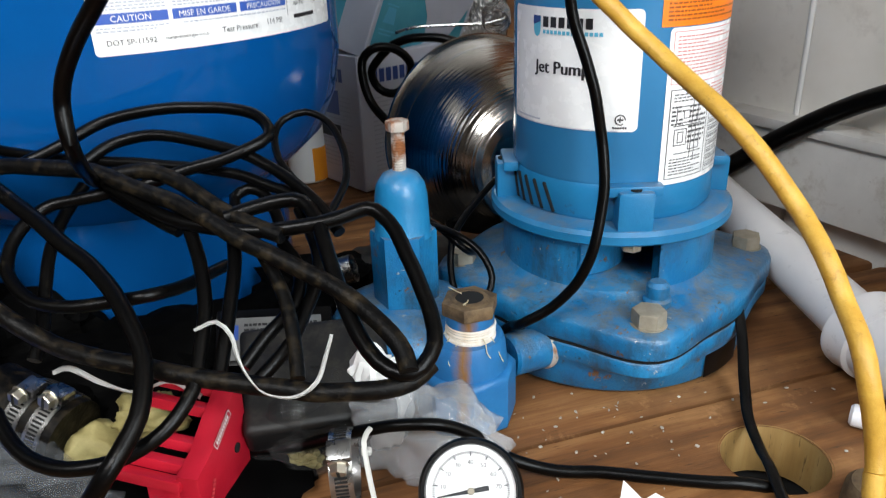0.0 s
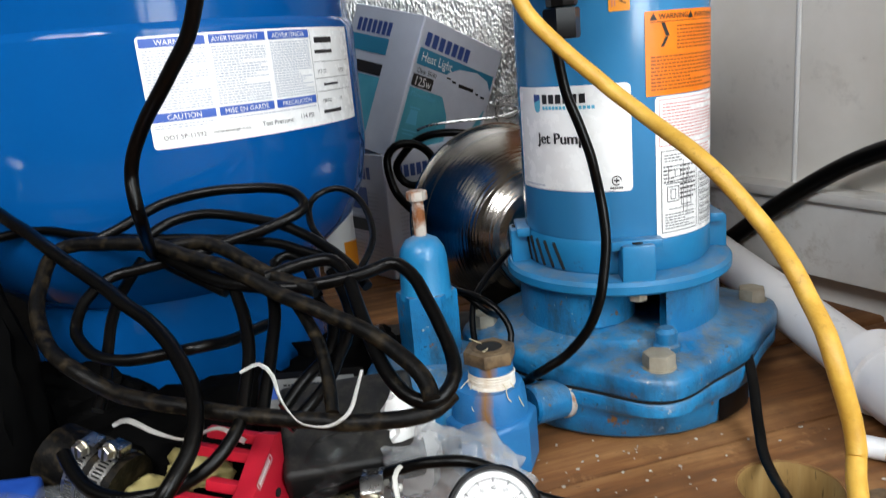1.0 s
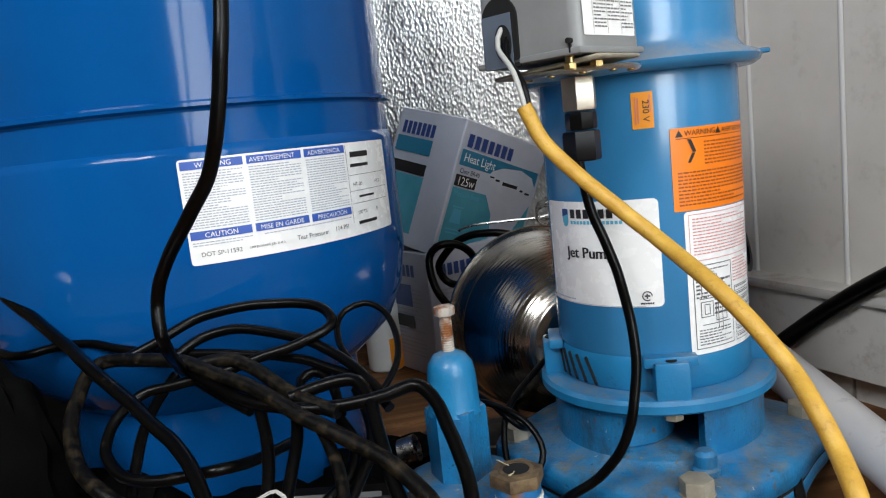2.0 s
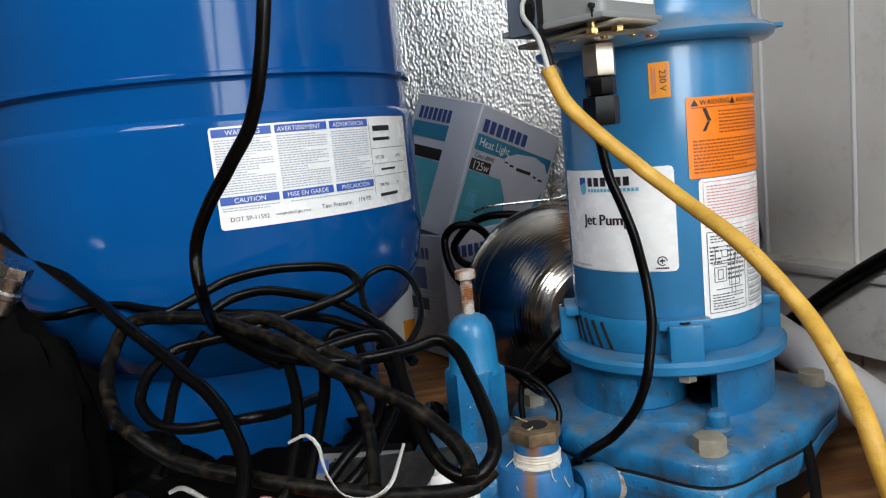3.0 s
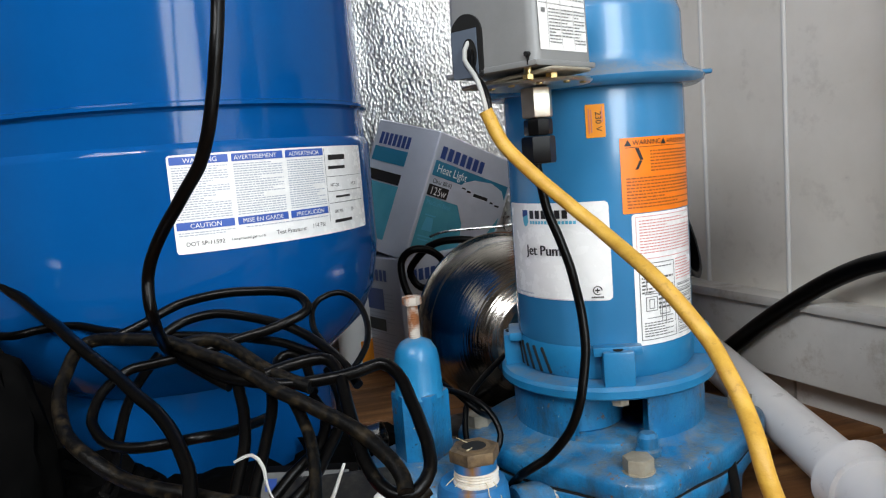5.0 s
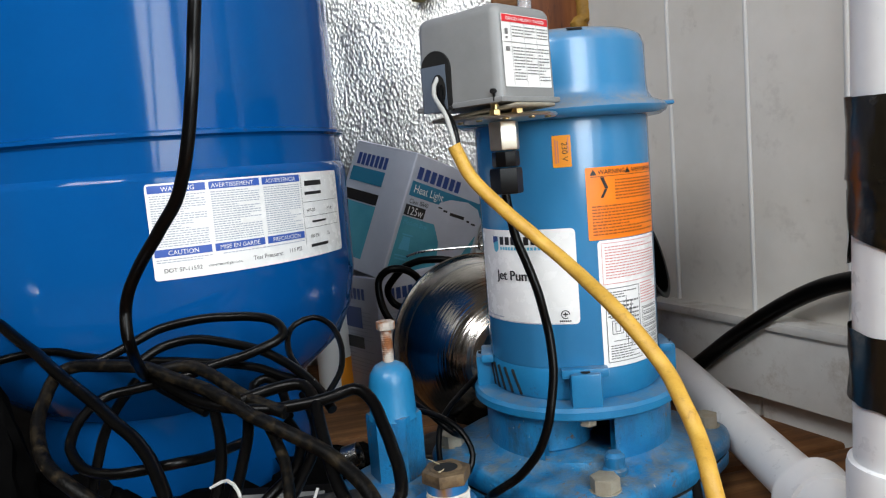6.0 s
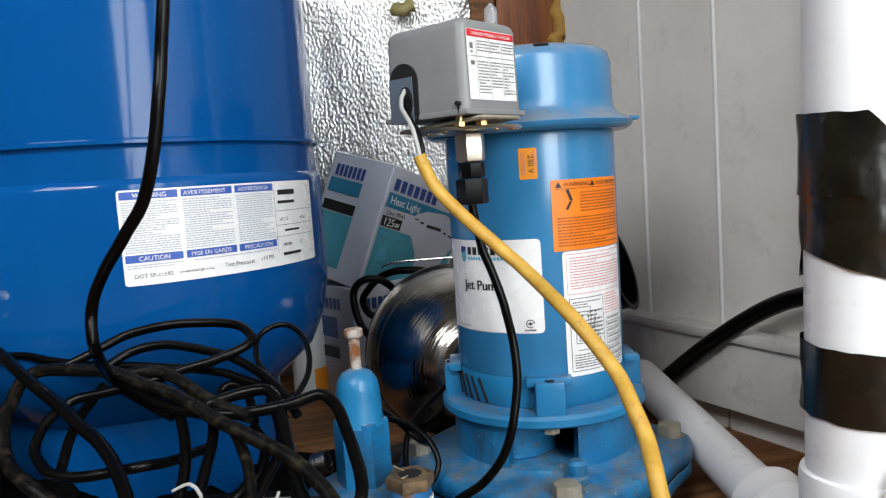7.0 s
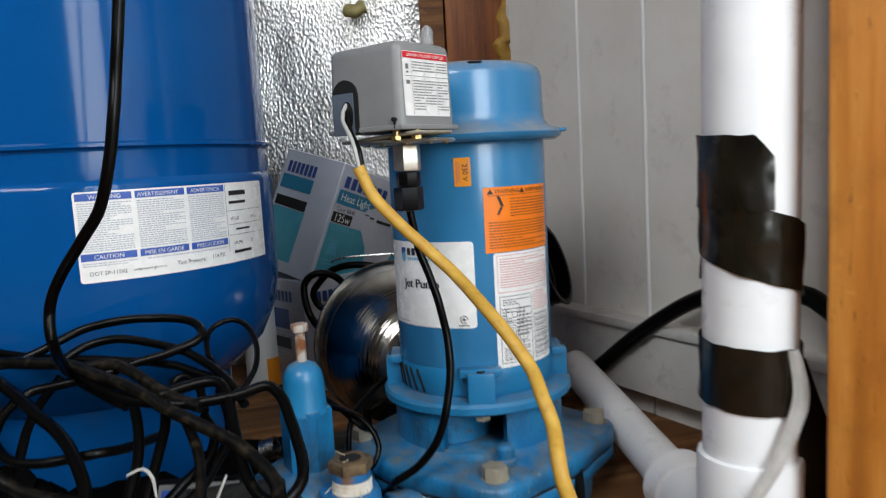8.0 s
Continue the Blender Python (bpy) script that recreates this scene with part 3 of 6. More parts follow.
    part("port_lip", lathe([(0.0155, -0.002), (0.0172, -0.0015), (0.0174, 0.0015), (0.0160, 0.003)], 28), RUST, p, "rusty lip of the port", 38, aim((-0.060, -0.0942, 0.0308), (-0.098, -0.118, 0.034)))
    part("rating_plate", curved_patch(0.1155, -58, -36, 0.004, 0.024, 0.0008), BLACK, p, "small black rating plate")
    return p


PUMP_OB = pump()


# ---- ejector ----
STRAW = mottled("dry_straw", (0.45, 0.36, 0.20), (0.66, 0.58, 0.40), 80, 0.7)


def ejector():
    e = thing("ejector_valve", "blue cast ejector body with a domed regulator and rusty bolt", "pump fitting", at=(-0.163, -0.085, 0))
    part("dome", lathe([(0.0, 0.171), (0.006, 0.1705), (0.013, 0.167), (0.0175, 0.160), (0.019, 0.152), (0.020, 0.128), (0.022, 0.122), (0, 0.122)], 40), PUMP, e)
    part("hex_body", prism(hexagon(0.0245, 6, 2), 0.060, 0.003), CAST, e, "", 30, pose(0, 0, 0.066))
    part("collar", lathe([(0, 0.020), (0.055, 0.020), (0.060, 0.026), (0.060, 0.050), (0.054, 0.060), (0.036, 0.070), (0, 0.070)], 48), CAST, e)
    part("foot", rod(0.052, 0.021, 40, 0.003), CAST, e)
    b = part("adjusting_bolt", merge(rod(0.0046, 0.036, 16, 0, Matrix.Translation((0, 0, 0.164))), *[rod(0.0051, 0.0008, 16, 0.0003, Matrix.Translation((0, 0, 0.168 + 0.0019 * k))) for k in range(14)]), RUST, e, "rusty threaded bolt")
    part("bolt_head", prism(hexagon(0.0082, 6, 5), 0.0075, 0.001), RUST, b, "", 30, pose(0, 0, 0.1985))
    part("outlet_body", merge(prism(hexagon(0.0355, 8, 8), 0.044, 0.005, 3), lathe([(0.030, 0.036), (0.0285, 0.050), (0.0275, 0.062), (0.0255, 0.067), (0, 0.068)], 40)), STREAKED, e, "blue outlet body streaked with rust", 38, pose(0.045, -0.050, 0))
    part("outlet_arm", rod(0.026, 0.06, 28, 0.002, aim((0.0, -0.005, 0.035), (0.05, -0.045, 0.034))), CAST, e)
    n = part("brass_nipple", lathe([(0.0105, 0.06), (0.018, 0.066), (0.018, 0.0685), (0.0165, 0.070), (0.0165, 0.078), (0.0105, 0.078)], 32), TAPE_THREAD, e, "white thread tape on a nipple", 38, pose(0.048, -0.052, 0))
    part("hex_nut", prism(hexagon(0.0200, 6, 20), 0.0100, 0.0015), NUT, n, "rusty hexagon bushing", 30, pose(0, 0, 0.0850))
    part("bushing_body", rod(0.0168, 0.009, 32, 0.001, Matrix.Translation((0, 0, 0.077))), STREAKED, n)
    part("bore", rod(0.0098, 0.0006, 28, 0, Matrix.Translation((0, 0, 0.0948))), DARK, n, "dark threaded bore")
    part("bore_rim", lathe([(0.0095, 0.0945), (0.0098, 0.0958), (0.0125, 0.0956), (0.0135, 0.0948)], 28), NUT, n)
    for k in range(4):
        part("tape_turn", lathe([(0.0165, 0.0), (0.0172 + 0.0004 * (k % 2), 0.0007), (0.0165, 0.0016)], 32), TAPE_THREAD, n, "", 38, pose(0.0002 * k, 0, 0.0700 + 0.0019 * k, 2.0 - k, 1.5, 0))
    for k, (a, l, z) in enumerate(((215, 0.022, 0.0700), (240, 0.013, 0.0690), (200, 0.012, 0.0730), (300, 0.010, 0.0720), (325, 0.016, 0.0700), (262, 0.008, 0.0955), (150, 0.010, 0.0960))):
        c, s = math.cos(radians(a)), math.sin(radians(a))
        q = Vector((0.017 * c, 0.017 * s, z)) if z < 0.09 else Vector((0.006 * c, 0.006 * s, z + 0.001))
        drop = -l if z < 0.09 else 0.002
        part("straw", tube([q, q + Vector((0.004 * c, 0.004 * s, drop * 0.25)), q + Vector((0.009 * c + 0.002 * s, 0.009 * s, drop * 0.7)), q + Vector((0.0105 * c, 0.0105 * s, drop))], 0.0004, 5), STRAW, n, "dry straw fibre")
    return e


ejector()


# ---- printed surfaces ----
def on_cylinder(r, a0):
    """Maps label metres (right, up) on to a cylinder round z from the angle a0."""
    return lambda u, v, lift: Vector(((r + lift) * math.cos(radians(a0) + u / r), (r + lift) * math.sin(radians(a0) + u / r), v))


def on_plane(origin, right, up):
    o, a, b = Vector(origin), Vector(right).normalized(), Vector(up).normalized()
    n = a.cross(b)
    return lambda u, v, lift: o + a * u + b * v + n * lift


def patch(f, w, h, lift=0.0003, corner=0.003, v0=0.0, u0=0.0):
    """A sheet with rounded corners."""
    us = [corner * (1 - math.cos(math.pi / 2 * k / 4)) for k in range(5)] if corner else [0.0]
    us = us + [u for u in np.linspace(us[-1], w - us[-1], max(2, int(w / 0.005)))[1:-1]] + [w - u for u in us[::-1]]
    bm = bmesh.new()
    last = None
    for u in us:
        e = min(u, w - u)
        d = corner - math.sqrt(max(0, corner ** 2 - (corner - e) ** 2)) if e < corner else 0.0
        pair = (bm.verts.new(f(u0 + u, v0 + d, lift)), bm.verts.new(f(u0 + u, v0 + h - d, lift)))
        if last:
            bm.faces.new((last[0], pair[0], pair[1], last[1]))
        last = pair
    return bm


def bars(f, rects, lift=0.0006):
    bm = bmesh.new()
    for u0, v0, u1, v1 in rects:
        k = max(1, int((u1 - u0) / 0.006))
        lo = [bm.verts.new(f(u0 + (u1 - u0) * i / k, v0, lift)) for i in range(k + 1)]
        hi = [bm.verts.new(f(u0 + (u1 - u0) * i / k, v1, lift)) for i in range(k + 1)]
        for i in range(k):
            bm.faces.new((lo[i], lo[i + 1], hi[i + 1], hi[i]))
    return bm


def shape(f, pts, lift=0.0006):
    bm = bmesh.new()
    bm.faces.new([bm.verts.new(f(u, v, lift)) for u, v in pts])
    return bm


def lettering(f, words, lift=0.0007):
    """words: (text, u, v, size, turned) in the built-in font, laid on the surface."""
    out = bmesh.new()
    for text, u, v, size, turned in words:
        cu = bpy.data.curves.new("text", "FONT")
        cu.body, cu.size, cu.resolution_u = text, size, 3
        ob = bpy.data.objects.new("text", cu)
        scene.collection.objects.link(ob)
        bpy.context.view_layer.update()
        me = bpy.data.meshes.new_from_object(ob.evaluated_get(bpy.context.evaluated_depsgraph_get()))
        bpy.data.objects.remove(ob)
        for p in me.vertices:
            x, y = p.co.x, p.co.y
            if turned:
                x, y = -y if turned > 0 else y, x if turned > 0 else -x
            p.co = f(u + x, v + y, lift)
        out.from_mesh(me)
        bpy.data.meshes.remove(me)
    return out


def text_lines(rng, u0, v0, u1, v1, pitch, fill=0.5):
    """Rows of short strokes that stand for small print."""
    rects = []
    v = v1 - pitch
    while v > v0:
        u = u0
        end = u0 + (u1 - u0) * (1.0 if rng.random() < 0.75 else rng.uniform(0.4, 0.9))
        while u < end:
            w = min(rng.uniform(0.0014, 0.0042), end - u)
            rects.append((u, v, u + w, v + pitch * fill))
            u += w + 0.0008
        v -= pitch
    return rects


RNG = random.Random(4)


def brand(u, v, w, h, n):
    """A trade name as plain blocks."""
    s = w / n
    return [(u + k * s, v, u + k * s + s * 0.72, v + h) for k in range(n)]


def tank_label():
    f = on_cylinder(TR - 0.002, -65.4)
    t = part("label", patch(f, 0.2235, 0.085, 0.0026, 0.003, 0.2530), PAPER, TANK_OB, "white warning label with blue headings in three languages")
    lift = 0.0030
    g = lambda u, v, l: f(u, v + 0.2530, lift)
    cols = ((0.002, 0.0505), (0.0535, 0.102), (0.105, 0.151))
    heads = [(a, v, b, v + 0.0068) for a, b in cols for v in (0.0765, 0.0205)]
    for q in heads:
        part("heading_bar", bars(g, [q]), BLUE_INK, t, "blue heading bar")
    g2 = lambda u, v, l: f(u, v + 0.2530, lift + 0.0004)
    for w in [("WARNING", 0.013, 0.0778, 0.0058, 0), ("AVERTISSEMENT", 0.0555, 0.0778, 0.0055, 0), ("ADVERTENCIA", 0.1085, 0.0778, 0.0055, 0),
                                         ("CAUTION", 0.013, 0.0218, 0.0058, 0), ("MISE EN GARDE", 0.0575, 0.0218, 0.0055, 0), ("PRECAUCIÓN", 0.1105, 0.0218, 0.0055, 0)]:
        part("heading_text", lettering(g2, [w]), PAPER, t)
    small = []
    for a, b in cols:
        small += text_lines(RNG, a + 0.001, 0.029, b - 0.001, 0.0755, 0.0021, 0.42)
    small += text_lines(RNG, 0.003, 0.0135, 0.05, 0.0195, 0.0021, 0.4) + text_lines(RNG, 0.06, 0.0160, 0.15, 0.0195, 0.0021, 0.4)
    part("small_print", bars(g, small), INK_GREY, t)
    for w in [("DOT SP-11592", 0.008, 0.0065, 0.0052, 0), ("compressed gas n.o.s.", 0.046, 0.0075, 0.0036, 0), ("Test Pressure:", 0.088, 0.0075, 0.0056, 0), ("114 PSI", 0.128, 0.0085, 0.0058, 0),
                                      ("HT-20", 0.158, 0.0450, 0.0050, 0), ("100 PSI", 0.160, 0.0190, 0.0048, 0), ("75", 0.190, 0.0190, 0.0048, 0), ("HT20", 0.194, 0.0450, 0.0044, 0)]:
        part("label_text", lettering(g, [w]), INK, t)
    for q in [(0.158, 0.0715, 0.186, 0.0765), (0.157, 0.0625, 0.185, 0.0655), (0.165, 0.034, 0.190, 0.036), (0.160, 0.0095, 0.190, 0.0125), (0.154, 0.055, 0.216, 0.0554), (0.154, 0.0405, 0.216, 0.0409), (0.154, 0.029, 0.216, 0.0294), (0.1525, 0.012, 0.1529, 0.083)]:
        part("code_bar", bars(g, [q]), INK, t)


TANK_OB = [o for o in scene.objects if o.name == "well_tank"][0]
tank_label()


def motor_labels():
    R = 0.0785
    # maker's label
    f = on_cylinder(R, -167.5)
    base = 0.192
    t = part("maker_label", patch(f, 0.1085, 0.0815, 0.0005, 0.004, base), PAPER, PUMP_OB, "white label reading Jet Pump")
    g = lambda u, v, l: f(u, v + base, 0.0009)
    part("emblem", shape(g, [(0.0275, 0.066), (0.0285, 0.063), (0.031, 0.0615), (0.0335, 0.063), (0.0345, 0.066), (0.0345, 0.0755), (0.0275, 0.0755)]), AQUA, t)
    part("emblem_leaf", shape(lambda u, v, l: f(u, v + base, 0.0012), [(0.0275, 0.0695), (0.0345, 0.072), (0.0345, 0.0758), (0.0275, 0.0758)]), NAVY, t)
    part("brand_bar", bars(g, brand(0.0370, 0.0685, 0.040, 0.0070, 6)), INK, t, "maker's name as plain blocks")
    part("brand_line", bars(g, brand(0.0370, 0.0640, 0.046, 0.0026, 14)), AQUA, t)
    part("product_text", lettering(lambda u, v, l: f(u, v + base, 0.0009), [("Jet Pump", 0.0300, 0.0375, 0.0122, 0), ("Jet Pump", 0.0304, 0.0375, 0.0122, 0), ("Jet Pump", 0.0308, 0.0376, 0.0122, 0)]), INK, t)
    ring = [(0.0965 + 0.0038 * math.cos(k / 20 * 2 * math.pi), 0.0085 + 0.0038 * math.sin(k / 20 * 2 * math.pi)) for k in range(20)]
    inner = [(0.0965 + 0.0030 * math.cos(k / 20 * 2 * math.pi), 0.0085 + 0.0030 * math.sin(k / 20 * 2 * math.pi)) for k in range(20)]
    bm = bmesh.new()
    a, b = [bm.verts.new(g(u, v, 0)) for u, v in ring], [bm.verts.new(g(u, v, 0)) for u, v in inner]
    for k in range(17):
        bm.faces.new((a[k], a[k + 1], b[k + 1], b[k]))
    part("approval_mark", merge(bm, bars(g, [(0.0945, 0.008, 0.0985, 0.0092), (0.096, 0.0065, 0.0968, 0.0105)] + brand(0.0915, 0.0022, 0.010, 0.0014, 6))), INK, t)
    part("small_print", bars(g, brand(0.006, 0.0030, 0.030, 0.0012, 16)), INK_GREY, t)
    part("edge_line", bars(g, [(0.0, 0.0005, 0.095, 0.0009)]), INK_GREY, t)
    # orange warning label
    f2 = on_cylinder(R, -80.2)
    b2 = 0.2612
    t = part("warning_label", patch(f2, 0.0815, 0.0605, 0.0006, 0.001, b2), ORANGE, PUMP_OB, "orange warning label with black print")
    g2 = lambda u, v, l: f2(u, v + b2, 0.0010)
    part("warning_text", lettering(g2, [("WARNING", 0.0105, 0.0545, 0.0055, 0), ("AVERTISSEMENT", 0.0440, 0.0545, 0.0048, 0)]), INK, t)
    part("hazard_marks", merge(shape(g2, [(0.0035, 0.0540), (0.0095, 0.0540), (0.0065, 0.0590)]), shape(g2, [(0.0370, 0.0540), (0.0430, 0.0540), (0.0400, 0.0590)]),
                               shape(g2, [(0.012, 0.035), (0.0145, 0.035), (0.0185, 0.042), (0.016, 0.042)]), shape(g2, [(0.0165, 0.0425), (0.0195, 0.0425), (0.0155, 0.052), (0.0125, 0.052)]),
                               bars(g2, [(0.004, 0.0525, 0.079, 0.0529)])), INK, t)
    lines = text_lines(RNG, 0.026, 0.031, 0.078, 0.051, 0.0026, 0.42) + text_lines(RNG, 0.004, 0.003, 0.078, 0.030, 0.0026, 0.42)
    part("small_print", bars(g2, lines), plain("print_on_orange", (0.30, 0.075, 0.01), 0.45), t)
    # white instruction label
    f3 = on_cylinder(R, -75.2)
    b3 = 0.1515
    t = part("wiring_label", patch(f3, 0.0730, 0.1090, 0.0005, 0.003, b3), PAPER, PUMP_OB, "white instruction label with wiring diagrams")
    g3 = lambda u, v, l: f3(u, v + b3, 0.0009)
    red = text_lines(RNG, 0.006, 0.074, 0.068, 0.105, 0.0024, 0.36) + text_lines(RNG, 0.042, 0.050, 0.070, 0.070, 0.0024, 0.36)
    red += [(0.003, 0.0715, 0.070, 0.0720), (0.003, 0.1062, 0.070, 0.1067), (0.003, 0.072, 0.0034, 0.1065), (0.0696, 0.072, 0.070, 0.1065)]
    part("red_print", bars(g3, red), INK_RED, t)
    box = lambda u0, v0, u1, v1, w=0.0006: [(u0, v0, u1, v0 + w), (u0, v1 - w, u1, v1), (u0, v0, u0 + w, v1), (u1 - w, v0, u1, v1)]
    d = box(0.004, 0.004, 0.040, 0.068) + box(0.009, 0.028, 0.020, 0.040) + box(0.012, 0.030, 0.017, 0.038) + box(0.022, 0.024, 0.033, 0.038) + box(0.010, 0.044, 0.030, 0.056) + box(0.016, 0.047, 0.022, 0.053)
    d += [(0.024, 0.018, 0.0246, 0.06), (0.028, 0.016, 0.0286, 0.05), (0.010, 0.022, 0.036, 0.0226), (0.008, 0.042, 0.034, 0.0426)]
    d += text_lines(RNG, 0.007, 0.005, 0.037, 0.020, 0.0022, 0.4) + text_lines(RNG, 0.007, 0.058, 0.037, 0.066, 0.0022, 0.4)
    d += text_lines(RNG, 0.021, 0.026, 0.038, 0.058, 0.0036, 0.45) + text_lines(RNG, 0.006, 0.040, 0.016, 0.058, 0.0030, 0.45)
    for k in range(8):
        d += box(0.043, 0.004 + k * 0.0055, 0.070, 0.0085 + k * 0.0055, 0.0005) + text_lines(RNG, 0.045, 0.005 + k * 0.0055, 0.068, 0.0085 + k * 0.0055, 0.0020, 0.5)
    part("wiring_diagram", bars(g3, d), plain("print_dark_grey", (0.10, 0.10, 0.10), 0.45), t)
    # voltage sticker
    f4 = on_cylinder(R, -98.8)
    t = part("voltage_sticker", patch(f4, 0.0152, 0.0262, 0.0005, 0.0008, 0.3240), AMBER, PUMP_OB, "small amber sticker reading 230 V")
    g4 = lambda u, v, l: f4(u, v + 0.3240, 0.0009)
    part("voltage_text", lettering(g4, [("230 V", 0.0078, 0.0205, 0.0066, -1)]), INK, t)
    part("small_print", bars(g4, [(0.0125, 0.012, 0.0133, 0.024), (0.0042, 0.004, 0.005, 0.022), (0.0022, 0.003, 0.003, 0.023)]), INK_RED, t)


motor_labels()


# ---- pressure switch ----
def pressure_switch():
    s = thing("pressure_switch", "grey pressure switch box with a danger label on a plated bracket", "switch box", at=(-0.060, -0.127, 0.372))
    turn = pose(0, 0, 0, 0, 0, -37)
    cover = bmesh.new()
    bmesh.ops.create_cube(cover, size=1, matrix=Matrix.Translation((0, 0, 0.0375)) @ Matrix.Diagonal((0.080, 0.070, 0.067, 1)))
    for v in cover.verts:
        if v.co.z > 0.04:
            v.co.x *= 0.97
            v.co.y *= 0.96
    bmesh.ops.bevel(cover, geom=[e for e in cover.edges if max(v.co.z for v in e.verts) > 0.04], offset=0.008, segments=5, affect="EDGES", profile=0.5)
    bmesh.ops.transform(cover, matrix=turn, verts=cover.verts[:])
    c = part("cover", cover, GREY, s, "grey moulded cover", 40)
    part("cover_lip", block(0.082, 0.072, 0.004, 0.0012, 2, turn @ Matrix.Translation((0, 0, 0.002))), GREY, c)
    part("cover_stud", rod(0.0052, 0.020, 18, 0.004, turn @ Matrix.Translation((0.022, 0.024, 0.069))), FILM_MILKY, s, "white plastic stud")
    arch = [(-0.0145, 0), (0.0145, 0)] + [(0.0145 * math.cos(math.pi * k / 14), 0.030 + 0.0145 * math.sin(math.pi * k / 14)) for k in range(15)]
    face = turn @ pose(-0.0195, -0.0340, 0.001, 90, 0, 0)
    a = prism(arch, 0.0020)
    part("cable_port", a, DARK, c, "dark arched cable opening", None, face)
    inner = [(x * 0.82 - 0.0018, y * 0.80) for x, y in [(-0.0145, 0), (0.0145, 0), (0.0145, 0.042), (-0.0145, 0.042)]]
    p = part("port_plate", prism(inner, 0.0026), plain("bluish_zinc", (0.20, 0.25, 0.32), 0.45, 0.6), c, "blued steel plate behind the opening", None, face)
    part("port_hole", prism([(0.003 + 0.0068 * math.cos(2 * math.pi * k / 20), 0.0155 + 0.0115 * math.sin(2 * math.pi * k / 20)) for k in range(20)], 0.0031), DARK, p, "", None)
    part("clip_slot", merge(rod(0.0018, 0.0035, 10, 0, turn @ pose(0.0335, -0.0342, 0.010, 90, 0, 0)), block(0.0012, 0.0022, 0.007, 0, 1, turn @ Matrix.Translation((0.0335, -0.0350, 0.003)))), DARK, c)
    part("plate", block(0.084, 0.046, 0.0028, 0.001, 1, turn @ pose(0.006, -0.004, -0.004, 0, -3, 0)), DULL, s, "bent steel base plate")
    part("flange_plate", lathe([(0, -0.008), (0.040, -0.008), (0.0415, -0.0065), (0.040, -0.005), (0, -0.005)], 44), ZINC, s, "round plated flange", 38, pose(0.010, 0.002, 0))
    for x, y in ((0.026, -0.026), (0.037, -0.014)):
        part("terminal_screw", merge(rod(0.0030, 0.011, 12, 0.001, turn @ Matrix.Translation((x, y, -0.006))), rod(0.0042, 0.004, 6, 0.0005, turn @ Matrix.Translation((x, y, -0.006)))), BRASS, s, "brass screw")
    for k in range(5):
        w = radians(-150 + k * 32)
        part("rivet", rod(0.0026, 0.002, 10, 0.0008, pose(0.010 + 0.036 * math.cos(w), 0.002 + 0.036 * math.sin(w), -0.0095)), BRASS, s)
    part("hex_fitting", prism(hexagon(0.0118, 6, 20), 0.022, 0.002), ZINC, s, "plated hexagon fitting", 30, pose(0.0100, -0.003, -0.031))
    part("gland_upper", prism(hexagon(0.0105, 8), 0.012, 0.002), BLACK, s, "black plastic gland", 30, pose(0.0100, -0.003, -0.0435))
    part("gland_lower", prism(hexagon(0.0126, 6, 10), 0.020, 0.002), BLACK, s, "black plastic gland nut", 30, pose(0.0095, -0.003, -0.064))
    # danger label
    m = turn
    o, r = m @ Vector((0.0396, -0.0295, 0.0125)), m.to_3x3() @ Vector((0, 1, 0))
    f = on_plane(o, r, (m.to_3x3() @ Vector((-0.018, 0, 1))))
    t = part("danger_label", patch(f, 0.0560, 0.0500, 0.0006, 0.001), PAPER, s, "white danger label with a red heading")
    part("danger_band", bars(f, [(0.0005, 0.0445, 0.0555, 0.0495)], 0.0010), plain("label_red", (0.62, 0.02, 0.03), 0.4), t, "red heading band")
    part("danger_text", lettering(f, [("DANGER / PELIGRO / DANGER", 0.0045, 0.0457, 0.0034, 0)], 0.0014), PAPER, t)
    rects = []
    for k in range(3):
        rects += text_lines(RNG, 0.0115 + k * 0.0150, 0.003 + 0.004 * (k == 1), 0.0245 + k * 0.0150, 0.029, 0.0022, 0.4) + text_lines(RNG, 0.0115 + k * 0.0150, 0.0325, 0.0245 + k * 0.0150, 0.0435, 0.0022, 0.4)
    rects += [(0.001, 0.0306, 0.055, 0.0310), (0.0100, 0.001, 0.0103, 0.0445), (0.0255, 0.001, 0.0258, 0.0445), (0.0405, 0.001, 0.0408, 0.0445), (0.003, 0.036, 0.0065, 0.040), (0.0035, 0.033, 0.0060, 0.0345), (0.003, 0.0245, 0.0075, 0.0275)]
    part("small_print", bars(f, rects, 0.0010), plain("print_mid_grey", (0.16, 0.16, 0.16), 0.45), t)
    return s


SWITCH = pressure_switch()


# ---- cables ----
def cable(name, label, pts, r, mat, flat=1.0, wobble=0.0006, seg=12):
    ob = part(name, tube(pts, r, seg, flat, wobble), mat)
    return tagged(ob, label, "cable", "tangle of cables" if "coil" in label else "")


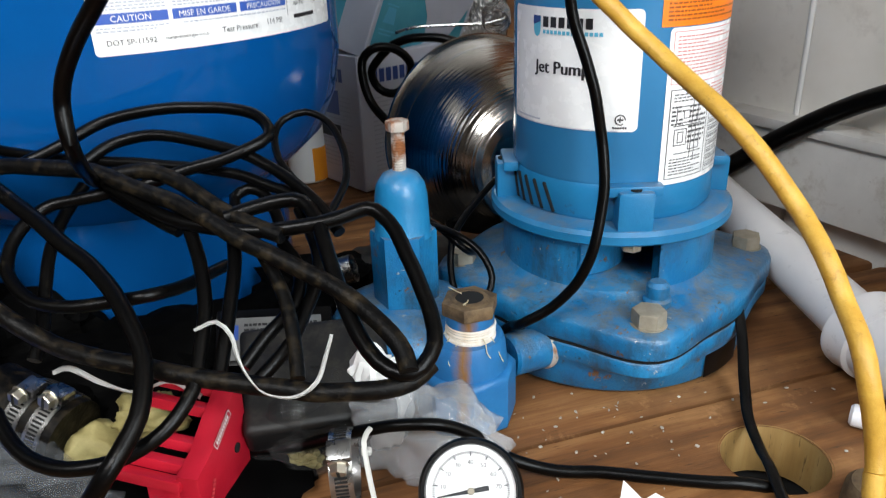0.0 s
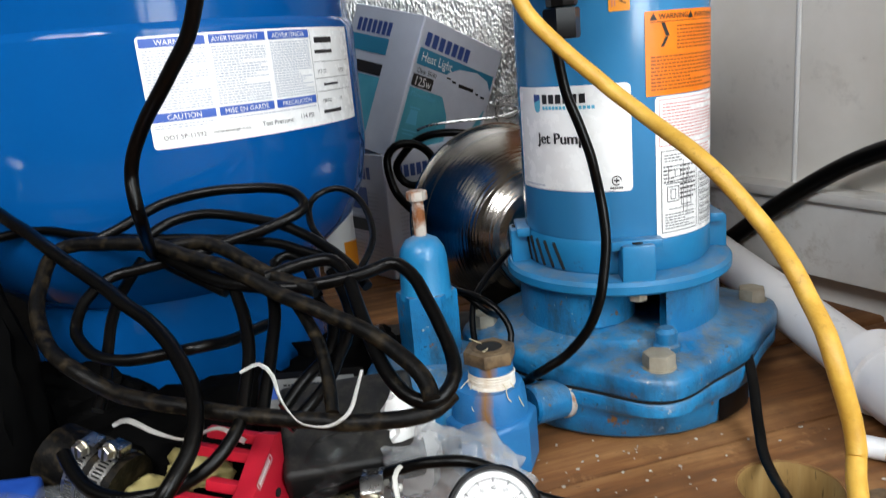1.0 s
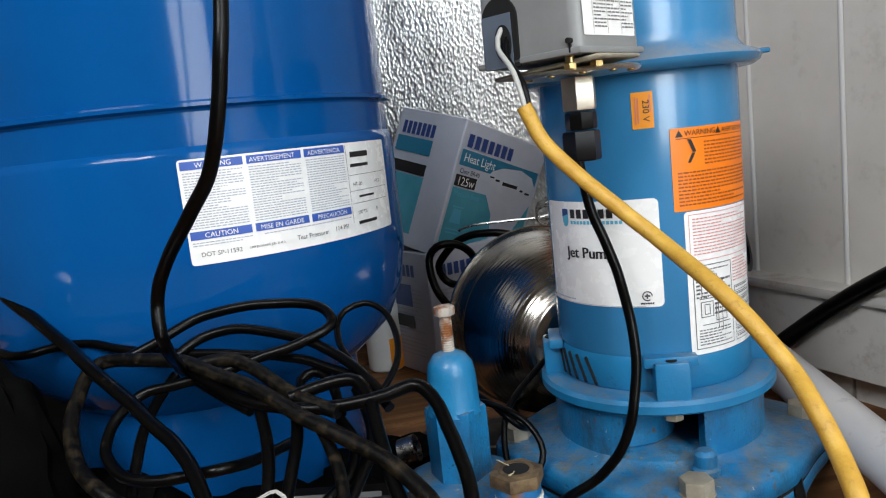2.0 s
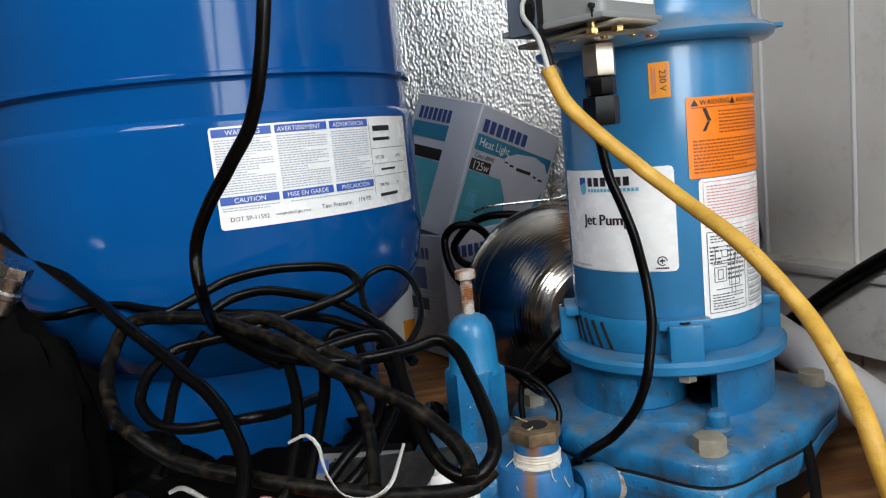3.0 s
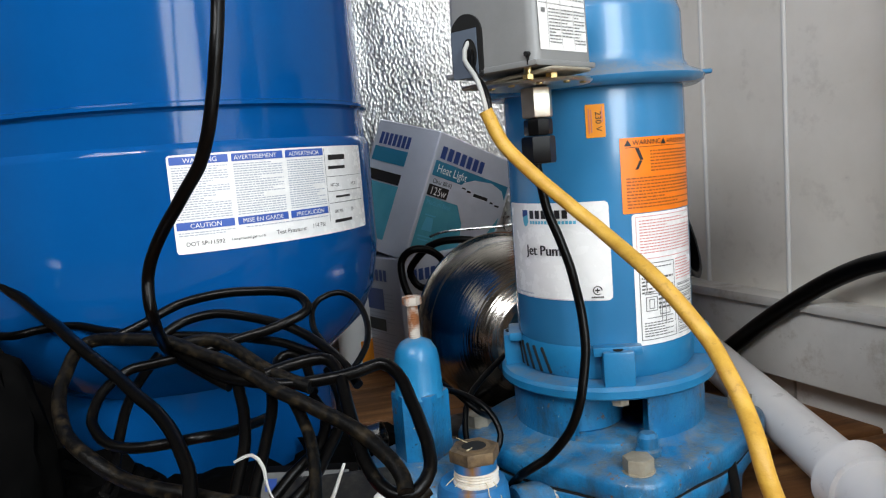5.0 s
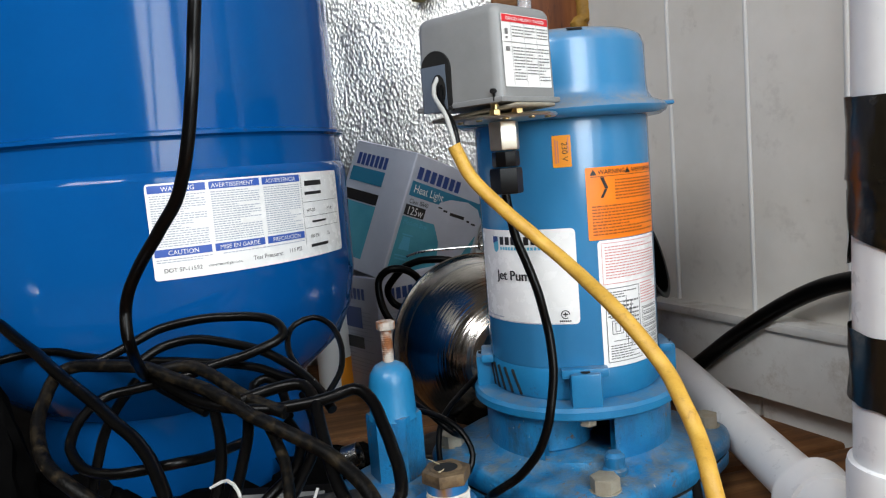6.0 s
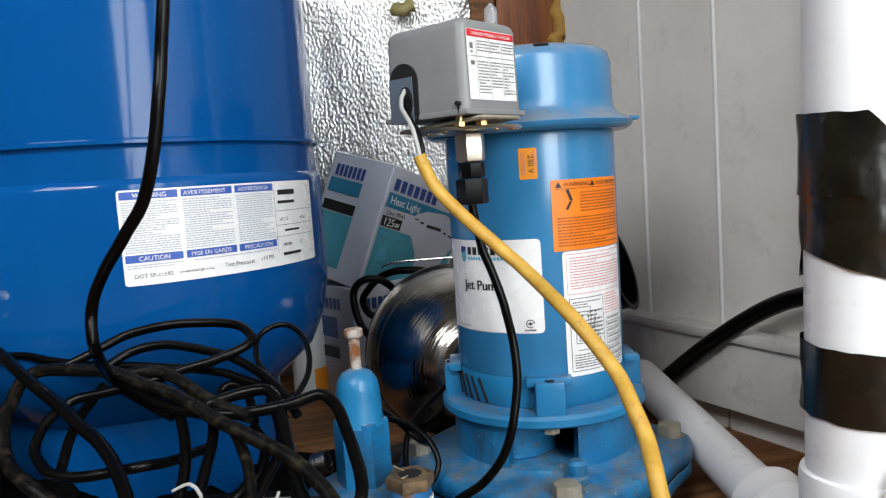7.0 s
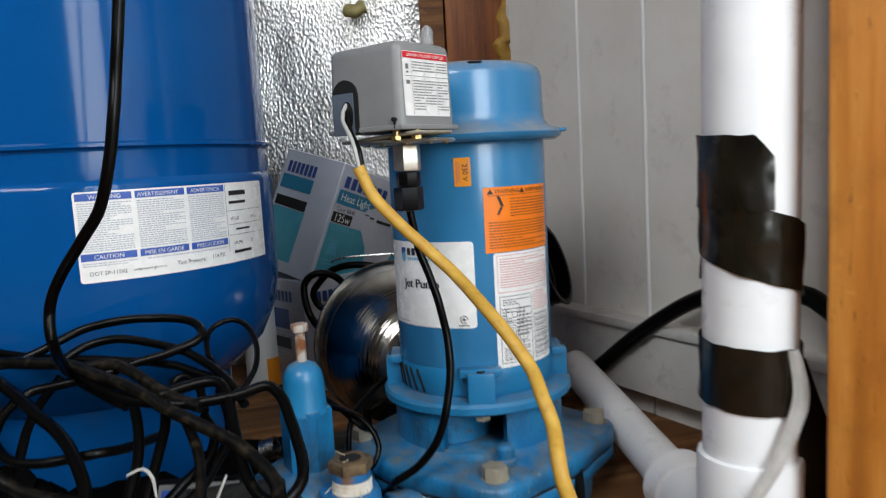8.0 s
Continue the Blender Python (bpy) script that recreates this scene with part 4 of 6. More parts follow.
CABLES = {
    'B': [(-0.405, -0.128, 0.193), (-0.383, -0.115, 0.202), (-0.361, -0.1, 0.213), (-0.331, -0.094, 0.218), (-0.297, -0.091, 0.219), (-0.265, -0.094, 0.217), (-0.249, -0.103, 0.211), (-0.245, -0.113, 0.204), (-0.257, -0.122, 0.198), (-0.274, -0.129, 0.193), (-0.295, -0.135, 0.189), (-0.321, -0.145, 0.182), (-0.356, -0.152, 0.177), (-0.379, -0.158, 0.173), (-0.391, -0.175, 0.161), (-0.391, -0.191, 0.149), (-0.384, -0.201, 0.143), (-0.367, -0.212, 0.135), (-0.342, -0.215, 0.133), (-0.32, -0.212, 0.135), (-0.299, -0.21, 0.137), (-0.286, -0.186, 0.132), (-0.273, -0.151, 0.129)],
    'C': [(-0.367, -0.122, 0.191), (-0.352, -0.109, 0.2), (-0.326, -0.104, 0.204), (-0.298, -0.108, 0.201), (-0.266, -0.117, 0.195), (-0.242, -0.127, 0.187), (-0.222, -0.14, 0.178), (-0.205, -0.155, 0.168), (-0.193, -0.169, 0.158)],
    'D': [(-0.7, -0.02, 0.19), (-0.6, -0.06, 0.196), (-0.52, -0.106, 0.195), (-0.487, -0.102, 0.198), (-0.459, -0.099, 0.2), (-0.434, -0.104, 0.196), (-0.408, -0.109, 0.193), (-0.371, -0.113, 0.19), (-0.332, -0.116, 0.188), (-0.301, -0.119, 0.186), (-0.265, -0.125, 0.182), (-0.242, -0.133, 0.176), (-0.226, -0.139, 0.172), (-0.21, -0.152, 0.163)],
    'E': [(-0.135, -0.245, 0.112), (-0.145, -0.253, 0.106), (-0.16, -0.257, 0.104), (-0.184, -0.258, 0.103), (-0.208, -0.257, 0.104), (-0.236, -0.254, 0.106), (-0.268, -0.25, 0.109), (-0.294, -0.245, 0.112), (-0.327, -0.24, 0.116), (-0.352, -0.232, 0.121), (-0.373, -0.227, 0.132), (-0.398, -0.212, 0.142), (-0.418, -0.188, 0.158), (-0.426, -0.164, 0.175), (-0.421, -0.139, 0.193), (-0.369, -0.146, 0.195), (-0.342, -0.151, 0.192), (-0.318, -0.16, 0.185), (-0.295, -0.168, 0.18), (-0.272, -0.178, 0.173), (-0.249, -0.19, 0.164), (-0.228, -0.2, 0.158), (-0.207, -0.209, 0.151), (-0.186, -0.22, 0.144), (-0.17, -0.23, 0.136), (-0.157, -0.241, 0.129), (-0.149, -0.25, 0.122), (-0.146, -0.259, 0.116)],
    'E2': [(-0.338, -0.144, 0.189), (-0.321, -0.142, 0.191), (-0.301, -0.147, 0.188), (-0.281, -0.158, 0.18), (-0.261, -0.168, 0.172), (-0.242, -0.177, 0.166), (-0.224, -0.184, 0.162)],
    'F': [(-0.261, -0.172, 0.17), (-0.244, -0.166, 0.174), (-0.227, -0.162, 0.177), (-0.215, -0.163, 0.176), (-0.205, -0.174, 0.168), (-0.199, -0.188, 0.159), (-0.192, -0.203, 0.148), (-0.184, -0.221, 0.136), (-0.173, -0.238, 0.124), (-0.163, -0.249, 0.116), (-0.15, -0.255, 0.112), (-0.14, -0.252, 0.114), (-0.133, -0.241, 0.122), (-0.135, -0.227, 0.131), (-0.141, -0.213, 0.141), (-0.15, -0.195, 0.154), (-0.157, -0.182, 0.163), (-0.166, -0.172, 0.17), (-0.175, -0.168, 0.173), (-0.192, -0.173, 0.169), (-0.212, -0.178, 0.166), (-0.235, -0.18, 0.164), (-0.259, -0.179, 0.165), (-0.284, -0.175, 0.168), (-0.303, -0.169, 0.172), (-0.329, -0.157, 0.181), (-0.354, -0.14, 0.192)],
    'H': [(-0.690, -0.020, 0.300), (-0.590, -0.060, 0.262), (-0.518, -0.092, 0.233), (-0.463, -0.124, 0.211), (-0.417, -0.156, 0.195), (-0.399, -0.167, 0.187), (-0.372, -0.183, 0.176), (-0.35, -0.198, 0.166), (-0.329, -0.21, 0.157), (-0.311, -0.225, 0.147), (-0.298, -0.24, 0.137), (-0.288, -0.253, 0.127), (-0.282, -0.269, 0.116), (-0.281, -0.283, 0.106), (-0.285, -0.295, 0.098), (-0.29, -0.306, 0.09), (-0.303, -0.31, 0.072)],
    'I': [(-0.285, -0.17, 0.164), (-0.273, -0.193, 0.148), (-0.266, -0.212, 0.135), (-0.264, -0.226, 0.125), (-0.263, -0.243, 0.113), (-0.263, -0.256, 0.104), (-0.269, -0.269, 0.095), (-0.279, -0.279, 0.088), (-0.297, -0.288, 0.082), (-0.32, -0.291, 0.08), (-0.342, -0.286, 0.083), (-0.358, -0.276, 0.09), (-0.368, -0.266, 0.097)],
    'J': [(-0.261, -0.164, 0.161), (-0.255, -0.184, 0.147), (-0.253, -0.206, 0.132), (-0.252, -0.227, 0.118), (-0.252, -0.243, 0.106)],
    'K': [(-0.254, -0.164, 0.161), (-0.236, -0.184, 0.147), (-0.223, -0.203, 0.134), (-0.215, -0.221, 0.122), (-0.21, -0.238, 0.11), (-0.208, -0.247, 0.104)],
    'Lc': [(-0.225, -0.135, 0.161), (-0.21, -0.16, 0.143), (-0.208, -0.18, 0.129), (-0.213, -0.196, 0.118), (-0.218, -0.211, 0.108), (-0.229, -0.225, 0.098), (-0.24, -0.236, 0.09)],
    'L2': [(-0.233, -0.156, 0.146), (-0.219, -0.173, 0.134), (-0.22, -0.192, 0.121), (-0.235, -0.211, 0.108), (-0.245, -0.225, 0.098)],
    'M': [(-0.204, -0.155, 0.161), (-0.227, -0.13, 0.179), (-0.24, -0.114, 0.189), (-0.245, -0.098, 0.2), (-0.241, -0.087, 0.208), (-0.226, -0.082, 0.212), (-0.21, -0.089, 0.207), (-0.198, -0.107, 0.194), (-0.193, -0.127, 0.181), (-0.197, -0.141, 0.17), (-0.203, -0.154, 0.162)],
    'N': [(-0.37, -0.124, 0.176), (-0.378, -0.146, 0.16), (-0.378, -0.167, 0.146), (-0.373, -0.19, 0.129), (-0.367, -0.212, 0.114), (-0.367, -0.226, 0.104)],
    'O': [(-0.263, -0.143, 0.163), (-0.267, -0.133, 0.169), (-0.258, -0.128, 0.173), (-0.247, -0.132, 0.17), (-0.237, -0.145, 0.161), (-0.231, -0.159, 0.151)],
    'A': [(-0.199, -0.252, 0.638), (-0.215, -0.264, 0.504), (-0.223, -0.27, 0.437), (-0.226, -0.27, 0.415), (-0.227, -0.276, 0.392), (-0.231, -0.276, 0.37), (-0.237, -0.276, 0.347), (-0.248, -0.27, 0.326), (-0.266, -0.264, 0.305), (-0.292, -0.246, 0.282), (-0.309, -0.234, 0.256), (-0.309, -0.234, 0.229), (-0.35, -0.143, 0.183), (-0.321, -0.159, 0.172), (-0.29, -0.173, 0.162)],
    'Y': [(-0.085, -0.18, 0.347), (-0.075, -0.18, 0.325), (-0.059, -0.185, 0.306), (-0.042, -0.19, 0.289), (-0.025, -0.195, 0.273), (-0.009, -0.21, 0.258), (0.004, -0.235, 0.246), (0.016, -0.25, 0.233), (0.027, -0.26, 0.218), (0.036, -0.27, 0.204), (0.04, -0.29, 0.192), (0.045, -0.3, 0.178), (0.045, -0.32, 0.168), (0.046, -0.33, 0.155), (0.053, -0.33, 0.13), (0.054, -0.335, 0.116), (0.051, -0.342, 0.108), (0.030999999999999996, -0.402, 0.078)],
    'Q': [(-0.054, -0.098, 0.318), (-0.051, -0.098, 0.293), (-0.046, -0.098, 0.269), (-0.038, -0.101, 0.245), (-0.031, -0.104, 0.221), (-0.026, -0.104, 0.196), (-0.024, -0.111, 0.171), (-0.026, -0.117, 0.148), (-0.031, -0.123, 0.124), (-0.04, -0.123, 0.1), (-0.057, -0.12, 0.078), (-0.079, -0.117, 0.063), (-0.084, -0.097, 0.05), (-0.094, -0.077, 0.033)],
}
for key, r, mat, label in (
        ("B", 0.0040, RUBBER, "coil of black rubber cable lying on the pile"), ("C", 0.0039, RUBBER, "coil of black rubber cable lying on the pile"),
        ("D", 0.0037, RUBBER, "coil of black rubber cable lying on the pile"), ("E", 0.0053, RUBBER_OLD, "coil of thick dirty black rubber cable"),
        ("E2", 0.0051, RUBBER_OLD, "coil of thick dirty black rubber cable"), ("F", 0.0046, RUBBER, "coil of black rubber cable looped beside the ejector"),
        ("H", 0.0049, RUBBER, "coil of black rubber cable in front of the pile"),
        ("I", 0.0042, RUBBER, "coil of black rubber cable hanging over the pile"), ("J", 0.0042, RUBBER, "coil of black rubber cable hanging over the pile"),
        ("K", 0.0042, RUBBER_OLD, "coil of dirty black rubber cable hanging over the pile"), ("Lc", 0.0042, RUBBER, "coil of black rubber cable deep in the pile"),
        ("L2", 0.0042, RUBBER, "coil of black rubber cable deep in the pile"), ("M", 0.0025, RUBBER, "coil of thin black cable standing in a small loop"),
        ("N", 0.0040, RUBBER, "coil of black rubber cable hanging over the pile"), ("O", 0.0037, RUBBER, "coil of black rubber cable lying on the pile"),
        ("A", 0.0040, RUBBER, "black rubber cable hanging in front of the tank"), ("Q", 0.0037, RUBBER, "black cable from the switch gland down the motor")):
    cable("power_cable", label, CABLES[key], r, mat)
YEL = cable("yellow_cable", "yellow sheathed house cable from the switch to the deck", CABLES["Y"], 0.0050, YELLOW, 0.85, 0.0004)
PVC_GREY = plain("wire_sheath", (0.42, 0.42, 0.40), 0.4)
y0 = CABLES["Y"][0]
part("white_wire", tube([(y0[0] + 0.002, y0[1], y0[2] - 0.006), (y0[0] - 0.004, y0[1] + 0.008, y0[2] + 0.020), (-0.0985, -0.153, 0.385), (-0.0960, -0.146, 0.397), (-0.088, -0.138, 0.402)], 0.0017, 10), PVC_GREY, YEL, "white inner wire")
part("black_wire", tube([(y0[0] + 0.004, y0[1], y0[2] - 0.006), (y0[0] + 0.001, y0[1] + 0.008, y0[2] + 0.014), (-0.0930, -0.155, 0.378), (-0.0925, -0.147, 0.392), (-0.086, -0.138, 0.398)], 0.0018, 10), BLACK, YEL, "black inner wire")


# ---- boxes ----
def lamp_box(corner, up, right, size, label, tilted):
    """A carton given by the foot of its near edge, its up direction and its right face's direction."""
    b = thing("lamp_box", label, "cardboard box", "heat lamp boxes")
    w, d, h = size
    u = Vector(up).normalized()
    r = Vector(right)
    r = (r - u * r.dot(u)).normalized()
    back = u.cross(r)
    m = Matrix((r, back, u)).transposed().to_4x4()
    m.translation = corner
    b.matrix_world = m
    bm = block(w, d, h, 0.0015, 1, Matrix.Translation((w / 2, d / 2, 0)))
    part("carton", bm, CARD, b, "white printed carton", None)
    front = on_plane((0, 0, 0), (1, 0, 0), (0, 0, 1))
    side = on_plane((0, d, 0), (0, -1, 0), (0, 0, 1))
    lines, navy, teal, light, dark, white, words = ([], []), ([], []), ([], []), ([], []), ([], []), ([], []), []
    if tilted:
        for k, (f, a) in enumerate(((front, 0.006), (side, 0.008))):
            e = (a + 0.186, a + 0.070)[k]
            navy[k].extend(brand(a + 0.006, h - 0.036, (0.108, 0.066)[k], 0.018, 7))
            teal[k].append((a, h - 0.062, e, h - 0.040))
            dark[k].append((a, h - 0.091, a + 0.046 if k == 0 else e, h - 0.075))
            light[k].append((a, 0.018, e, h - 0.093))
    else:
        for k, (f, a) in enumerate(((front, 0.020), (side, 0.030))):
            e = (w, d)[k] - 0.02
            navy[k].extend(brand(a + 0.002, h - 0.036, 0.078, 0.017, 7))
            lines[k].extend(text_lines(RNG, a, 0.02, e, h - 0.05, 0.006, 0.25))
        navy[1].append((0.03, h - 0.080, 0.095, h - 0.048))
        dark[1].append((0.03, h - 0.112, 0.095, h - 0.094))
    for k, f in enumerate((front, side)):
        for rects, mat, nm, lift in ((light[k], TEAL_LIGHT, "print_field", 0.0008), (teal[k], TEAL, "print_band", 0.0010), (dark[k], INK, "print_block", 0.0012), (navy[k], NAVY, "brand_bar", 0.0014), (lines[k], INK_GREY, "small_print", 0.0010)):
            if nm == "brand_bar":
                for q in rects:
                    part("brand_block", bars(f, [q], lift), mat, b)
            elif rects:
                part(nm, bars(f, rects, lift), mat, b)
    if tilted:
        part("bulb_sketch", merge(shape(front, [(0.020, h - 0.122), (0.036, h - 0.122), (0.040, h - 0.142), (0.016, h - 0.142)], 0.0012), bars(front, [(0.016, h - 0.120, 0.040, h - 0.118), (0.012, h - 0.152, 0.046, h - 0.150), (0.014, h - 0.157, 0.040, h - 0.155)], 0.0013)), AQUA, b, "faint printed lamp and beam")
        part("type_text", lettering(front, [("Clear BR40", 0.010, h - 0.0725, 0.0095, 0)], 0.0018), INK, b)
        part("base_text", lettering(front, [("Medium Base", 0.010, h - 0.1040, 0.0105, 0)], 0.0018), AQUA, b)
        part("product_text", lettering(front, [("Heat Light", 0.012, h - 0.056, 0.017, 0), ("125w", 0.010, h - 0.0890, 0.017, 0)], 0.0018), PAPER, b)
        part("picture", shape(front, [(0.067, h - 0.073), (0.080, h - 0.058), (0.103, h - 0.049), (0.147, h - 0.044), (0.178, h - 0.050), (0.192, h - 0.064), (0.190, h - 0.092), (0.172, h - 0.122), (0.160, h - 0.138), (0.154, h - 0.166), (0.112, h - 0.170), (0.110, h - 0.146), (0.102, h - 0.118), (0.082, h - 0.095), (0.070, h - 0.084)], 0.0016), CARD, b, "printed lamp picture")
        part("picture_lines", bars(front, [(0.078, h - 0.067, 0.088, h - 0.065), (0.092, h - 0.070, 0.102, h - 0.067), (0.110, h - 0.073, 0.148, h - 0.068), (0.156, h - 0.075, 0.164, h - 0.072), (0.170, h - 0.077, 0.182, h - 0.074)], 0.0019), INK, b)
    return b


lamp_box((-0.248, 0.352, 0.176), (0.352, 0.114, 0.929), (0.501, 0.816, -0.290), (0.200, 0.128, 0.192), "white and teal heat lamp box tilted on another box", True)
lamp_box((-0.255, 0.350, 0.001), (0.0, 0.0, 1.0), (0.72, 0.69, 0), (0.14, 0.14, 0.178), "white and navy heat lamp box standing on the deck", False)


def reflector(name, label, neck, rim, r, mat):
    o = thing(name, label, "work lamp")
    L = (Vector(rim) - Vector(neck)).length
    prof = [(0.016, 0.0), (0.020, 0.003)]
    n = 34
    for k in range(n + 1):
        t = k / n
        rr = 0.022 + (r - 0.022) * math.sin(t * math.pi / 2)
        z = 0.004 + (L - 0.004) * (1 - math.cos(t * math.pi / 2) ** 1.0)
        prof.append((rr + (0.0018 if k % 2 and 3 < k < 29 else 0), z))
    prof += [(r + 0.003, L), (r + 0.004, L + 0.002), (r + 0.002, L + 0.003)]
    prof += [(a - 0.0025, z + 0.002) for a, z in prof[-4:1:-1]]
    o.matrix_world = aim(neck, rim)
    part("bowl", lathe(prof, 88), mat, o, "bowl with turned rings", 50)
    part("socket", rod(0.018, 0.04, 24, 0.004, Matrix.Translation((0, 0, -0.036))), mat, o)
    return o


LAMP = reflector("heat_lamp", "spun aluminium lamp reflector leaning against the boxes", (-0.055, 0.075, 0.120), (-0.105, 0.185, 0.122), 0.100, RINGED)
reflector("heat_lamp", "dark lamp reflector lying behind the pump motor", (0.050, 0.180, 0.195), (0.104, 0.160, 0.213), 0.048, BLACK)
LAMP_CORD = [(-0.105, 0.25, 0.205), (-0.122, 0.29, 0.201), (-0.148, 0.30, 0.206), (-0.179, 0.305, 0.206), (-0.203, 0.31, 0.199), (-0.222, 0.315, 0.182), (-0.232, 0.315, 0.166), (-0.224, 0.315, 0.146), (-0.205, 0.31, 0.141), (-0.190, 0.31, 0.152),
             (-0.183, 0.305, 0.176), (-0.198, 0.295, 0.194), (-0.222, 0.29, 0.199), (-0.238, 0.29, 0.185), (-0.238, 0.285, 0.158), (-0.226, 0.275, 0.132), (-0.200, 0.25, 0.112), (-0.170, 0.20, 0.092), (-0.140, 0.13, 0.060), (-0.130, 0.08, 0.03), (-0.128, 0.05, 0.012)]
cord = part("cord", tube(LAMP_CORD, 0.0052, 12, 1.0, 0.001), RUBBER, None, "black knotted lamp cord")
cord.parent = LAMP
cord.matrix_parent_inverse = LAMP.matrix_basis.inverted()
def lamp_clamp():
    c = thing("lamp_clamp", "bent steel wire clamp with a coil spring above the reflector", "lamp clamp", at=(-0.083, 0.285, 0.224))
    helix = [(0.015 * math.cos(k * 0.6), -0.010 + 0.00052 * k, 0.013 * math.sin(k * 0.6) + 0.00020 * k) for k in range(46)]
    part("spring", tube(helix, 0.0014, 8, 1.0, 0, 0.004), STEEL, c, "bright coil spring")
    part("wire", tube([(0.012, 0.0, 0.004), (-0.012, -0.002, -0.001), (-0.050, 0.0, -0.002), (-0.094, 0.004, -0.004), (-0.115, 0.010, -0.010)], 0.0016, 8), STEEL, c)
    part("wire", tube([(0.010, 0.010, -0.006), (-0.020, -0.004, -0.014), (-0.045, -0.020, -0.030)], 0.0016, 8), STEEL, c)


lamp_clamp()
tagged(part("thin_cord", tube([(-0.110, -0.01, 0.072), (-0.118, -0.045, 0.090), (-0.140, -0.03, 0.104), (-0.160, 0.0, 0.106)], 0.0028, 10), RUBBER), "thin black cord beside the ejector", "cable")
tagged(part("thin_cord", tube([(-0.158, -0.02, 0.105), (-0.130, -0.045, 0.106), (-0.108, -0.060, 0.096), (-0.098, -0.072, 0.078), (-0.106, -0.080, 0.062), (-0.122, -0.072, 0.058), (-0.130, -0.055, 0.075), (-0.126, -0.03, 0.100), (-0.10, 0.02, 0.118), (-0.08, 0.05, 0.126)], 0.0028, 10), RUBBER), "thin black cord looped beside the ejector", "cable")


# ---- pipes ----
def drain_pipe():
    p = thing("drain_pipe", "white plastic drain pipe running over the deck to an elbow", "pipe")
    a, b = Vector((0.136, 0.240, 0.060)), Vector((0.187, -0.120, 0.034))
    part("pipe", rod(0.0225, (b - a).length, 40, 0.001, aim(a, b)), PVC, p)
    d = (b - a).normalized()
    e = part("elbow", tube([b - d * 0.035, b - d * 0.01, b + d * 0.006 + Vector((0.002, -0.006, 0.0)), Vector((0.200, -0.158, 0.042)), Vector((0.206, -0.185, 0.055))], 0.0275, 32, 1.0, 0, 0.004), PVC, p, "moulded white elbow")
    part("hub", lathe([(0.024, 0), (0.0310, 0.001), (0.0335, 0.004), (0.0335, 0.008), (0.0315, 0.011), (0.0310, 0.026), (0.026, 0.028)], 40), PVC, p, "moulded hub ring", 38, aim(b - d * 0.040, b))
    return p


drain_pipe()


